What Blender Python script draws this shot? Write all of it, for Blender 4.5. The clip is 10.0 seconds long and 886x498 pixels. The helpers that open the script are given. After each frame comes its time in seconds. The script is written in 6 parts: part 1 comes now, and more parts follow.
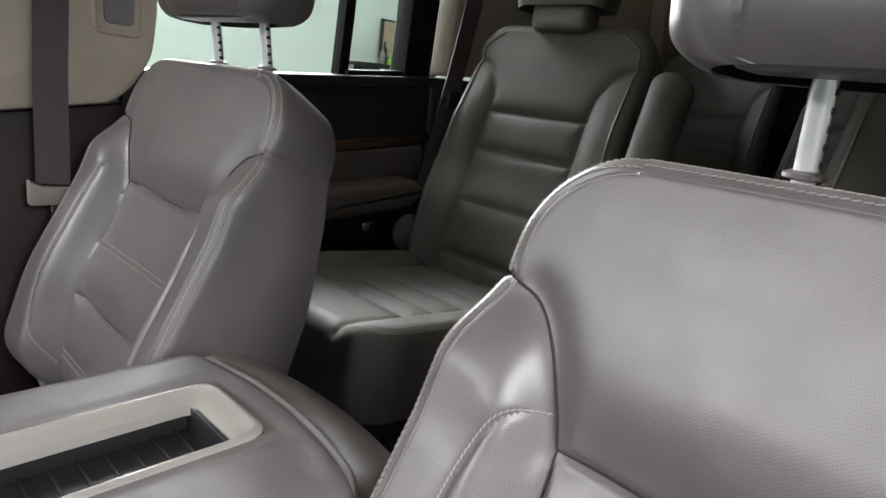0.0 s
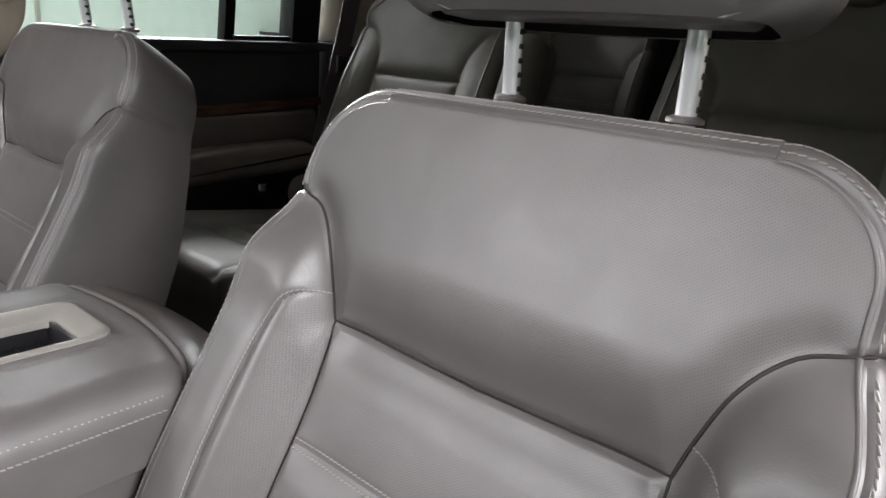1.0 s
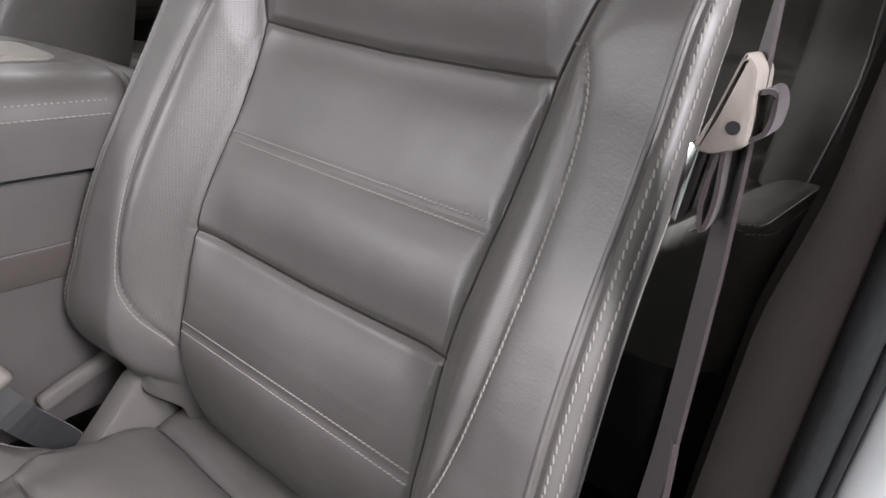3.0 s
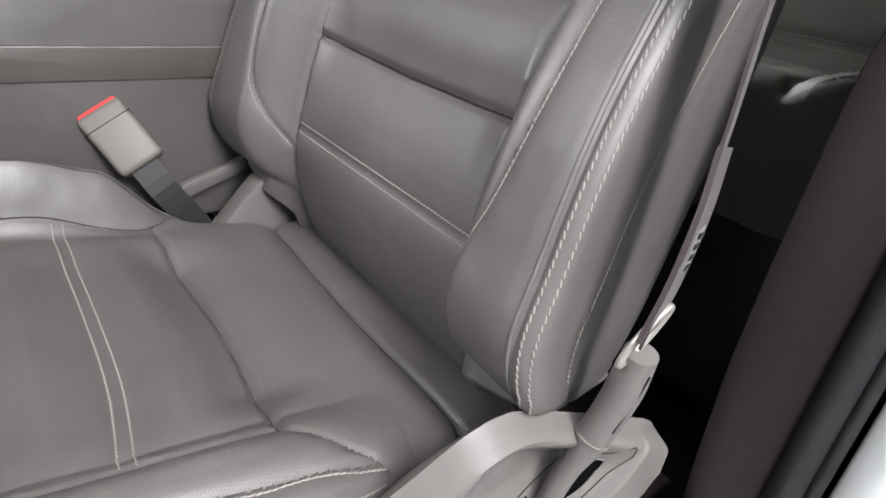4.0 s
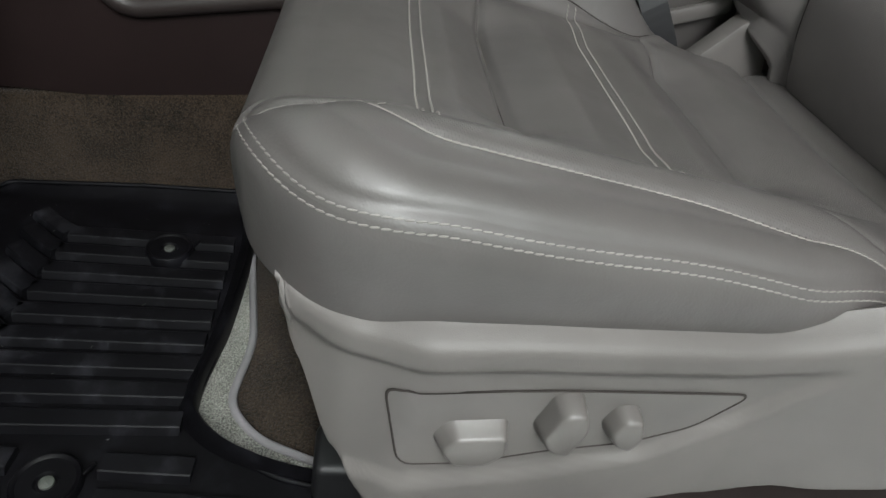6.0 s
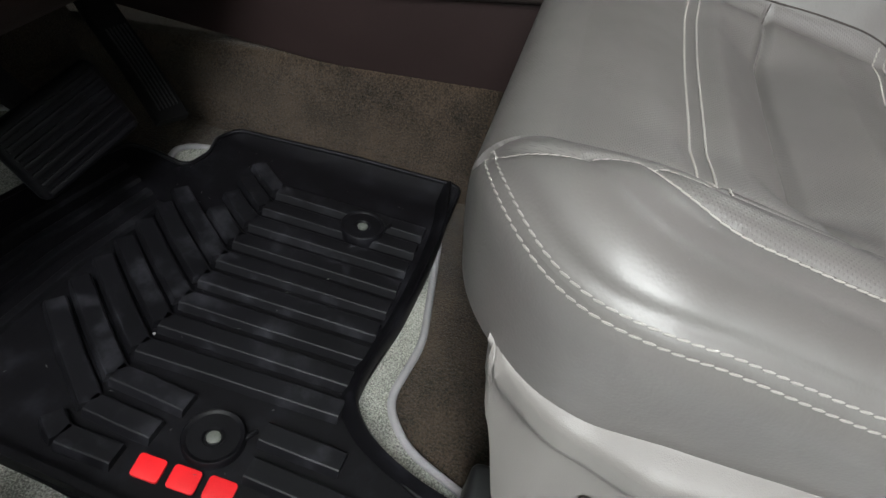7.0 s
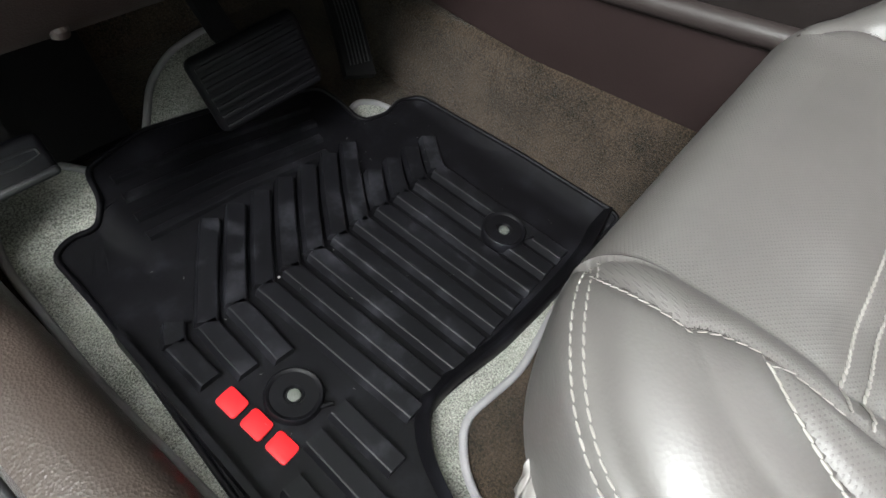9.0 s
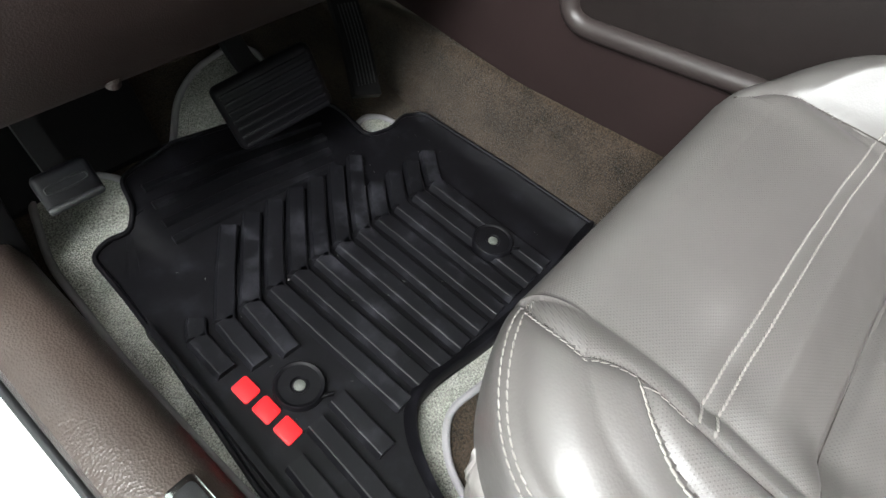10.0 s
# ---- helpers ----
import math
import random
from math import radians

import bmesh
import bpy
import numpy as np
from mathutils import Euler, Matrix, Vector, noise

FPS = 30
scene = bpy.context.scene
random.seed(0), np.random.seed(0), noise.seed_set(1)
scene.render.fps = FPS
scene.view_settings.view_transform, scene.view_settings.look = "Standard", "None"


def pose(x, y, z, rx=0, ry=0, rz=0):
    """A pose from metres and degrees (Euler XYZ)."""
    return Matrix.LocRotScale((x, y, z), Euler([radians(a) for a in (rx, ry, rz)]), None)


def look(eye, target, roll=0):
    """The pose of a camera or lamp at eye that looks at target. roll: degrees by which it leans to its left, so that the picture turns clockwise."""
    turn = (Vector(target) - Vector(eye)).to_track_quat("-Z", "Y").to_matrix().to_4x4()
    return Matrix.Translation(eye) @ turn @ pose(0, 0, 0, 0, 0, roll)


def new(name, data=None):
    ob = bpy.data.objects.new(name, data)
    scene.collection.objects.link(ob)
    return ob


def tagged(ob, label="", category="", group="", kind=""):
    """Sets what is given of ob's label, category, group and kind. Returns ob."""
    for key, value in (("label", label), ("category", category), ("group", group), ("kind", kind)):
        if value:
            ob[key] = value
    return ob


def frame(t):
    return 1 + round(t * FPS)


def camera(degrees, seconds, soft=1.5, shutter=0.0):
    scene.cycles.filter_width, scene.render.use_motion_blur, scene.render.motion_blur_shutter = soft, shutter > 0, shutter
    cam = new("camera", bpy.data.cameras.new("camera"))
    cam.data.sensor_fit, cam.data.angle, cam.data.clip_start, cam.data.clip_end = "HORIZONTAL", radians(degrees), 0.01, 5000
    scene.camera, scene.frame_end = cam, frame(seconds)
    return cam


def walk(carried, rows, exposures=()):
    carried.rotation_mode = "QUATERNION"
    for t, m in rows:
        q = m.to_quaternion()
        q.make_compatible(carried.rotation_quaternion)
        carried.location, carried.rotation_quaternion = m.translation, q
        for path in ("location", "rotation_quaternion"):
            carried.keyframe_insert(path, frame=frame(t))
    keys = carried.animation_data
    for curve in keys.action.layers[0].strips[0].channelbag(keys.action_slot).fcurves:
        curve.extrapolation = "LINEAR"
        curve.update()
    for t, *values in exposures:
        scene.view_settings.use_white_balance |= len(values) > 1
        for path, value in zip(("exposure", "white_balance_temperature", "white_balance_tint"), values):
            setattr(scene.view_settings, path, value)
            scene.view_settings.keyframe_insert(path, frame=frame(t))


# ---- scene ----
cam = camera(71.3, 10.0)
PATH = [
    (0, (0.037, -0.226, 0.955), (-1.282, 1.194, 0.459), 6.8),
    (0.5, (0.127, -0.233, 0.954), (-1.108, 1.261, 0.463), 6.4),
    (1, (0.22, -0.231, 0.945), (-0.936, 1.304, 0.391), 6.0),
    (1.5, (0.282, -0.231, 0.936), (-0.808, 1.316, 0.288), 5.5),
    (2, (0.307, -0.242, 0.864), (-0.737, 1.332, 0.207), 6.1),
    (2.2, (0.313, -0.244, 0.84), (-0.731, 1.32, 0.158), 5.9),
    (3.3, (0.366, -0.265, 0.738), (-0.717, 1.187, -0.11), 7.8),
    (3.5, (0.395, -0.265, 0.705), (-0.773, 1.111, -0.156), 7.6),
    (4, (0.437, -0.272, 0.655), (-0.905, 0.887, -0.269), 8.2),
    (4.5, (0.464, -0.296, 0.598), (-0.981, 0.676, -0.384), 9.7),
    (5, (0.475, -0.323, 0.565), (-1.014, 0.478, -0.503), 11.1),
    (5.5, (0.474, -0.379, 0.539), (-1.058, 0.209, -0.604), 11.8),
    (5.9, (0.464, -0.422, 0.531), (-1.096, -0.047, -0.664), 12.1),
    (6, (0.46, -0.435, 0.529), (-1.098, -0.099, -0.68), 12.3),
    (6.2, (0.453, -0.45, 0.521), (-1.111, -0.22, -0.704), 12.4),
    (7.3, (0.384, -0.48, 0.523), (-1.035, -0.774, -0.856), 14.8),
    (7.5, (0.383, -0.472, 0.531), (-0.994, -0.867, -0.865), 15.5),
    (8, (0.348, -0.461, 0.538), (-0.941, -1.002, -0.892), 15.9),
    (8.5, (0.33, -0.474, 0.545), (-0.894, -1.042, -0.931), 16.4),
    (9, (0.327, -0.472, 0.547), (-0.84, -1.037, -0.976), 17.0),
    (9.5, (0.327, -0.46, 0.556), (-0.808, -1.016, -0.994), 17.5),
    (10, (0.345, -0.451, 0.627), (-0.779, -1.014, -0.928), 18.1),
]
walk(cam, [(t, look(eye, target, roll)) for t, eye, target, roll in PATH],
     [(0, 0.88, 6500, 13), (1.0, 0.70, 6500, 14), (2.0, 0.54, 6500, 16), (3.5, 0.60, 6500, 16), (4.0, 0.70, 6500, 13), (4.5, 0.52, 6500, 9), (5.0, 0.26, 6500, 7), (5.5, 0.12, 6500, 6), (6.0, 0.0, 6500, 5), (7.5, 1.02, 6500, 6), (8.5, 1.25, 6500, 5), (10.0, 1.45, 6500, 6)])

# ---------------------------------------------------------------- light
world = bpy.data.worlds.new("shop_air")
scene.world = world
world.use_nodes = True
world.node_tree.nodes["Background"].inputs[0].default_value = (0.85, 0.95, 1.0, 1)
world.node_tree.nodes["Background"].inputs[1].default_value = 0.10


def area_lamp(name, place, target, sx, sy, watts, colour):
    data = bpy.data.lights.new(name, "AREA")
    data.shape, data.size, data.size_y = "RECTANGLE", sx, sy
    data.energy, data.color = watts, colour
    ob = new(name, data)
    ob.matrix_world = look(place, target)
    return tagged(ob, "unseen area lamp added above the car to light the cabin", "ceiling lamp", kind="structure")


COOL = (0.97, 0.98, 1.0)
# Unseen area lamps, added and aimed to light seats and cabin.
area_lamp("unseen_shop_lamp", (1.35, -0.45, 2.42), (0.1, -0.3, 0.4), 0.50, 2.4, 56, COOL)
area_lamp("unseen_shop_lamp", (1.90, -0.25, 2.42), (0.1, -0.3, 0.4), 0.55, 2.4, 98, COOL)
area_lamp("unseen_shop_lamp", (3.6, 2.6, 2.40), (3.6, 2.6, 0), 0.6, 2.6, 25, COOL)
area_lamp("unseen_shop_lamp", (-1.1, -3.4, 2.35), (-0.6, 0.3, 0.8), 3.0, 0.6, 85, COOL)
area_lamp("unseen_shop_lamp", (-3.2, 1.2, 2.35), (-1.6, 0.6, 0.4), 0.8, 3.0, 330, COOL)

# ---------------------------------------------------------------- materials


def node_mat(name):
    m = bpy.data.materials.new(name)
    m.use_nodes = True
    nt = m.node_tree
    return m, nt, nt.nodes["Principled BSDF"]


def ramp_mix(nt, fac, a, b, lo=0.35, hi=0.65):
    r = nt.nodes.new("ShaderNodeValToRGB")
    r.color_ramp.elements[0].position, r.color_ramp.elements[1].position = lo, hi
    r.color_ramp.elements[0].color, r.color_ramp.elements[1].color = (*a, 1), (*b, 1)
    nt.links.new(fac, r.inputs[0])
    return r.outputs[0]


def noise_tex(nt, vec, scale, detail=3, rough=0.55):
    n = nt.nodes.new("ShaderNodeTexNoise")
    n.inputs["Scale"].default_value, n.inputs["Detail"].default_value = scale, detail
    n.inputs["Roughness"].default_value = rough
    nt.links.new(vec, n.inputs["Vector"])
    return n.outputs["Fac"]


def bump(nt, height, strength, dist, below=None):
    b = nt.nodes.new("ShaderNodeBump")
    b.inputs["Strength"].default_value, b.inputs["Distance"].default_value = strength, dist
    nt.links.new(height, b.inputs["Height"])
    if below:
        nt.links.new(below, b.inputs["Normal"])
    return b.outputs[0]


def math_node(nt, op, a, b):
    n = nt.nodes.new("ShaderNodeMath")
    n.operation = op
    for i, v in enumerate((a, b)):
        if isinstance(v, (int, float)):
            n.inputs[i].default_value = v
        else:
            nt.links.new(v, n.inputs[i])
    return n.outputs[0]


def shade(c, k):
    return tuple(min(1, v * k) for v in c)


def leather(name, base, rough=0.42, perforated=False, grain=1.0, spec=0.75):
    m, nt, p = node_mat(name)
    co = nt.nodes.new("ShaderNodeTexCoord")
    big = noise_tex(nt, co.outputs["Object"], 9, 3)
    col = ramp_mix(nt, big, shade(base, 0.90), shade(base, 1.09))
    vor = nt.nodes.new("ShaderNodeTexVoronoi")
    vor.inputs["Scale"].default_value = 620
    nt.links.new(co.outputs["Object"], vor.inputs["Vector"])
    wrinkle = noise_tex(nt, co.outputs["Object"], 70, 4, 0.6)
    stretch = nt.nodes.new("ShaderNodeMapping")
    stretch.inputs["Scale"].default_value = (24, 110, 70)
    nt.links.new(co.outputs["Object"], stretch.inputs[0])
    dents = noise_tex(nt, co.outputs["Object"], 13, 2, 0.5)
    n0 = bump(nt, dents, 0.30 * grain, 0.012)
    n01 = bump(nt, noise_tex(nt, stretch.outputs[0], 1.0, 4, 0.6), 0.05 * grain, 0.004, n0)
    fold = nt.nodes.new("ShaderNodeTexNoise")
    fold.noise_type = "RIDGED_MULTIFRACTAL"
    fold.inputs["Scale"].default_value, fold.inputs["Detail"].default_value = 7.0, 3.0
    nt.links.new(co.outputs["Object"], fold.inputs["Vector"])
    n01 = bump(nt, fold.outputs["Fac"], 0.17 * grain, 0.003, n01)
    n1 = bump(nt, wrinkle, 0.05 * grain, 0.004, n01)
    n2 = bump(nt, vor.outputs["Distance"], 0.11 * grain, 0.0006, n1)
    rr = nt.nodes.new("ShaderNodeMapRange")
    nt.links.new(noise_tex(nt, co.outputs["Object"], 22, 4), rr.inputs[0])
    rr.inputs[3].default_value, rr.inputs[4].default_value = rough - 0.12, rough + 0.10
    nt.links.new(rr.outputs[0], p.inputs["Roughness"])
    if perforated:
        uv = nt.nodes.new("ShaderNodeUVMap")
        mp = nt.nodes.new("ShaderNodeMapping")
        mp.inputs["Rotation"].default_value = (0, 0, radians(38))
        mp.inputs["Scale"].default_value = (0.72, 1.18, 1)
        nt.links.new(uv.outputs[0], mp.inputs[0])
        dots = nt.nodes.new("ShaderNodeTexVoronoi")
        dots.voronoi_dimensions = "2D"
        dots.inputs["Scale"].default_value = 560
        dots.inputs["Randomness"].default_value = 0.06
        nt.links.new(mp.outputs[0], dots.inputs["Vector"])
        hole = nt.nodes.new("ShaderNodeMapRange")
        hole.inputs[1].default_value, hole.inputs[2].default_value = 0.17, 0.30
        nt.links.new(dots.outputs["Distance"], hole.inputs[0])
        mix = nt.nodes.new("ShaderNodeMix")
        mix.data_type = "RGBA"
        mix.inputs[6].default_value = (*shade(base, 0.80), 1)
        nt.links.new(hole.outputs[0], mix.inputs[0])
        nt.links.new(col, mix.inputs[7])
        col = mix.outputs[2]
        n2 = bump(nt, hole.outputs[0], 0.22, 0.0007, n2)
    nt.links.new(col, p.inputs["Base Color"])
    nt.links.new(n2, p.inputs["Normal"])
    p.inputs["Specular IOR Level"].default_value = spec
    return m


def grained(name, base, rough=0.5, scale=700, depth=0.0005, strength=0.25, vary=0.08, stain=None, metal=0.0, spec=0.5):
    m, nt, p = node_mat(name)
    co = nt.nodes.new("ShaderNodeTexCoord")
    col = ramp_mix(nt, noise_tex(nt, co.outputs["Object"], 12, 4), shade(base, 1 - vary), shade(base, 1 + vary))
    if stain:
        mix = nt.nodes.new("ShaderNodeMix")
        mix.data_type = "RGBA"
        rg = nt.nodes.new("ShaderNodeMapRange")
        rg.inputs[1].default_value, rg.inputs[2].default_value = 0.52, 0.75
        rg.inputs[4].default_value = 0.7
        nt.links.new(noise_tex(nt, co.outputs["Object"], 26, 5, 0.62), rg.inputs[0])
        nt.links.new(rg.outputs[0], mix.inputs[0])
        nt.links.new(col, mix.inputs[6])
        mix.inputs[7].default_value = (*stain, 1)
        col = mix.outputs[2]
    nt.links.new(col, p.inputs["Base Color"])
    vor = nt.nodes.new("ShaderNodeTexVoronoi")
    vor.inputs["Scale"].default_value = scale
    nt.links.new(co.outputs["Object"], vor.inputs["Vector"])
    nt.links.new(bump(nt, vor.outputs["Distance"], strength, depth), p.inputs["Normal"])
    rr = nt.nodes.new("ShaderNodeMapRange")
    nt.links.new(noise_tex(nt, co.outputs["Object"], 35, 4), rr.inputs[0])
    rr.inputs[3].default_value, rr.inputs[4].default_value = max(0.04, rough - 0.08), rough + 0.08
    nt.links.new(rr.outputs[0], p.inputs["Roughness"])
    p.inputs["Metallic"].default_value = metal
    p.inputs["Specular IOR Level"].default_value = spec
    return m


def pile(name, base, speck, scale=600):
    """Carpet: short tufts with light and dark fibres."""
    m, nt, p = node_mat(name)
    co = nt.nodes.new("ShaderNodeTexCoord")
    fine = noise_tex(nt, co.outputs["Object"], scale, 2, 0.8)
    soft = noise_tex(nt, co.outputs["Object"], 16, 5, 0.65)
    both = math_node(nt, "ADD", math_node(nt, "MULTIPLY", fine, 0.65), math_node(nt, "MULTIPLY", soft, 0.35))
    nt.links.new(ramp_mix(nt, both, base, speck, 0.40, 0.62), p.inputs["Base Color"])
    nt.links.new(bump(nt, fine, 0.9, 0.003), p.inputs["Normal"])
    p.inputs["Roughness"].default_value = 0.95
    p.inputs["Specular IOR Level"].default_value = 0.1
    p.inputs["Sheen Weight"].default_value = 0.15
    return m


def webbing(name, base):
    m, nt, p = node_mat(name)
    co = nt.nodes.new("ShaderNodeTexCoord")
    w = nt.nodes.new("ShaderNodeTexWave")
    w.inputs["Scale"].default_value, w.inputs["Distortion"].default_value = 420, 0.6
    nt.links.new(co.outputs["Object"], w.inputs["Vector"])
    nt.links.new(ramp_mix(nt, w.outputs["Fac"], shade(base, 0.94), shade(base, 1.06)), p.inputs["Base Color"])
    nt.links.new(bump(nt, w.outputs["Fac"], 0.12, 0.0005), p.inputs["Normal"])
    p.inputs["Roughness"].default_value = 0.6
    p.inputs["Sheen Weight"].default_value = 0.12
    return m


def wood_mat(name, a, b):
    m, nt, p = node_mat(name)
    co = nt.nodes.new("ShaderNodeTexCoord")
    mp = nt.nodes.new("ShaderNodeMapping")
    mp.inputs["Scale"].default_value = (40, 5, 60)
    nt.links.new(co.outputs["Object"], mp.inputs[0])
    nt.links.new(ramp_mix(nt, noise_tex(nt, mp.outputs[0], 2.2, 5, 0.7), a, b), p.inputs["Base Color"])
    p.inputs["Roughness"].default_value = 0.18
    return m


LEATHER = (0.098, 0.089, 0.086)
M_PLAIN = leather("plain_leather", LEATHER, 0.47)
M_REAR = leather("rear_seat_leather", (0.080, 0.075, 0.067), 0.64, grain=0.5, spec=0.35)
M_PERF = leather("perforated_leather", shade(LEATHER, 1.12), 0.44, perforated=True, grain=0.55, spec=0.75)
M_DARKL = leather("dark_leather", (0.085, 0.072, 0.067), 0.45)
# Dark tone that stands in for the shade inside seams and gaps.
M_SEAM = grained("seam_gap_shade", (0.042, 0.036, 0.034), 0.8, spec=0.1)
# Darker copy of the black plastic, with shade put into its colour.
M_BLACK_SHADED = grained("black_plastic_shaded", (0.0042, 0.0040, 0.0044), 0.6, 900, 0.0004, 0.2, 0.2, spec=0.15)
M_PILLAR = grained("pillar_plastic", (0.0105, 0.0074, 0.0066), 0.6, 900, 0.0005, 0.25, 0.1, spec=0.2)
M_TRIM = grained("seat_trim_plastic", (0.140, 0.128, 0.122), 0.46, 1500, 0.0004, 0.22, spec=0.42)
M_SWITCH = grained("switch_plastic", (0.132, 0.121, 0.115), 0.38, 1500, 0.0002, 0.1)
M_BROWN = grained("brown_trim_plastic", (0.046, 0.034, 0.029), 0.36, 420, 0.0009, 0.5, 0.1, spec=0.5)
M_RIM = grained("rim_plastic", (0.034, 0.026, 0.025), 0.40, 800, 0.0005, 0.25, 0.08, spec=0.5)
M_BROWN_SOFT = grained("brown_panel_plastic", (0.021, 0.0130, 0.0128), 0.5, 600, 0.0006, 0.3, 0.08, spec=0.3)
M_DASH = grained("dash_plastic", (0.0150, 0.0092, 0.0082), 0.55, 700, 0.0005, 0.25, 0.08, spec=0.25)
M_BEIGE = grained("beige_pillar_trim", (0.46, 0.40, 0.33), 0.6, 900, 0.0004, 0.2, 0.04)
M_BLACK = grained("black_plastic", (0.012, 0.012, 0.013), 0.42, 900, 0.0004, 0.25, 0.2)
M_RUBBER = grained("black_rubber", (0.0032, 0.0030, 0.0040), 0.52, 1100, 0.0003, 0.2, 0.15, stain=(0.014, 0.014, 0.018), spec=0.17)
M_RIB = grained("dusty_rubber", (0.0046, 0.0045, 0.0057), 0.48, 1100, 0.0003, 0.2, 0.25, stain=(0.036, 0.036, 0.043), spec=0.20)
M_RECESS = grained("recess_plastic", (0.012, 0.0085, 0.008), 0.65, 600, 0.0006, 0.3, 0.1, spec=0.25)
# Near-black that stands in for the shade inside slots and the pocket opening.
M_VOID = grained("hole_shade", (0.003, 0.003, 0.003), 0.9, spec=0.02)
M_PIN = grained("fastener_pin", (0.085, 0.09, 0.08), 0.6, 700, 0.0008, 0.4)
M_SEAL = grained("rubber_seal", (0.009, 0.0095, 0.0105), 0.55, 700, 0.0004, 0.3, 0.15)
M_CARPET = pile("brown_carpet", (0.0065, 0.0044, 0.0030), (0.062, 0.043, 0.029), 430)
M_MATPILE = pile("grey_mat_pile", (0.085, 0.085, 0.075), (0.42, 0.42, 0.375), 520)
M_BINDING = grained("mat_binding", (0.24, 0.23, 0.24), 0.8, 500, 0.001, 0.6, 0.1)
M_THREAD = grained("light_thread", (0.27, 0.252, 0.236), 0.75, 2500, 0.0003, 0.3, 0.08)
M_CHROME = grained("chrome", (0.82, 0.83, 0.84), 0.10, 60, 0.0001, 0.02, 0.02, metal=1.0)
M_POST = grained("polished_post", (0.90, 0.91, 0.92), 0.16, 60, 0.0001, 0.02, 0.02, metal=0.45)
M_SATIN = grained("satin_metal", (0.46, 0.435, 0.40), 0.32, 300, 0.0001, 0.05, 0.03, metal=0.55)
M_WEB = webbing("belt_webbing", (0.034, 0.023, 0.026))
M_WEBBLACK = webbing("black_webbing", (0.02, 0.02, 0.022))
M_TONGUE = grained("belt_tongue_plastic", (0.22, 0.19, 0.17), 0.45, 800, 0.0003, 0.2)
M_BUCKLE = grained("buckle_plastic", (0.17, 0.152, 0.138), 0.5, 900, 0.0004, 0.25)
M_RED = grained("red_button", (0.75, 0.055, 0.05), 0.35, 900, 0.0002, 0.1, 0.05)
M_REDPAINT = grained("red_paint", (0.70, 0.012, 0.018), 0.45, 800, 0.0004, 0.2, 0.08)
M_PAINT = grained("white_body_paint", (0.78, 0.79, 0.80), 0.15, 30, 0.0001, 0.02, 0.02)
M_WALL = grained("shop_wall_paint", (0.72, 0.80, 0.75), 0.7, 40, 0.002, 0.1, 0.04)
M_FLOORC = grained("shop_floor", (0.30, 0.31, 0.30), 0.5, 30, 0.002, 0.1, 0.1)
M_WOOD = wood_mat("dark_wood", (0.022, 0.010, 0.006), (0.075, 0.035, 0.016))
M_YELLOW = grained("yellow_plastic", (0.75, 0.60, 0.03), 0.4, 300, 0.0003, 0.1)
M_LIME = grained("green_plastic", (0.25, 0.6, 0.05), 0.4, 300, 0.0003, 0.1)
M_CARD = grained("cardboard", (0.40, 0.32, 0.22), 0.8, 200, 0.0006, 0.2)
M_LABEL = grained("printed_label", (0.20, 0.19, 0.19), 0.6, 600, 0.0002, 0.1)
M_ROOF = grained("headliner_cloth", (0.50, 0.46, 0.40), 0.9, 900, 0.001, 0.3, 0.03)
M_TINT, _nt, _p = node_mat("tinted_glass")
_p.inputs["Base Color"].default_value = (0.75, 0.82, 0.78, 1)
_p.inputs["Transmission Weight"].default_value = 1.0
_p.inputs["Roughness"].default_value = 0.0
_p.inputs["IOR"].default_value = 1.05
M_PRIVACY, _nt, _p = node_mat("privacy_glass")
_p.inputs["Base Color"].default_value = (0.05, 0.055, 0.05, 1)
_p.inputs["Transmission Weight"].default_value = 1.0
_p.inputs["Roughness"].default_value = 0.0
_p.inputs["IOR"].default_value = 1.3

# ---------------------------------------------------------------- building tools


def mesh_of(name, verts, faces, material, uvs=None, smooth=True):
    me = bpy.data.meshes.new(name)
    me.from_pydata([tuple(map(float, v)) for v in verts], [], [tuple(map(int, f)) for f in faces])
    me.materials.append(material)
    if uvs is not None:
        layer = me.uv_layers.new(name="UVMap")
        idx = np.empty(len(me.loops), dtype=np.int32)
        me.loops.foreach_get("vertex_index", idx)
        layer.data.foreach_set("uv", np.asarray(uvs, dtype=np.float32)[idx].ravel())
    me.polygons.foreach_set("use_smooth", np.full(len(me.polygons), smooth))
    me.update()
    if smooth:
        me.set_sharp_from_angle(angle=radians(48))
    return me


def bm_mesh(name, bm, material, smooth=True):
    me = bpy.data.meshes.new(name)
    bm.normal_update()
    bm.to_mesh(me)
    bm.free()
    me.materials.append(material)
    me.polygons.foreach_set("use_smooth", np.full(len(me.polygons), smooth))
    if smooth:
        me.set_sharp_from_angle(angle=radians(42))
    return me


def part(name, data, material, parent, label=""):
    """Links a bmesh or a mesh as one object under a thing."""
    if isinstance(data, bmesh.types.BMesh):
        data = bm_mesh(name, data, material)
    ob = new(name, data)
    ob.parent = parent
    if label:
        ob["label"] = label
    return ob


def thing(name, label, category, place=(0, 0, 0), group="", kind=""):
    e = new(name)
    e.location = place
    e.empty_display_size = 0.05
    return tagged(e, label, category, group, kind)


def solid(name, data, material, label="", category="", group="", kind="structure"):
    if isinstance(data, bmesh.types.BMesh):
        data = bm_mesh(name, data, material)
    return tagged(new(name, data), label, category, group, kind)


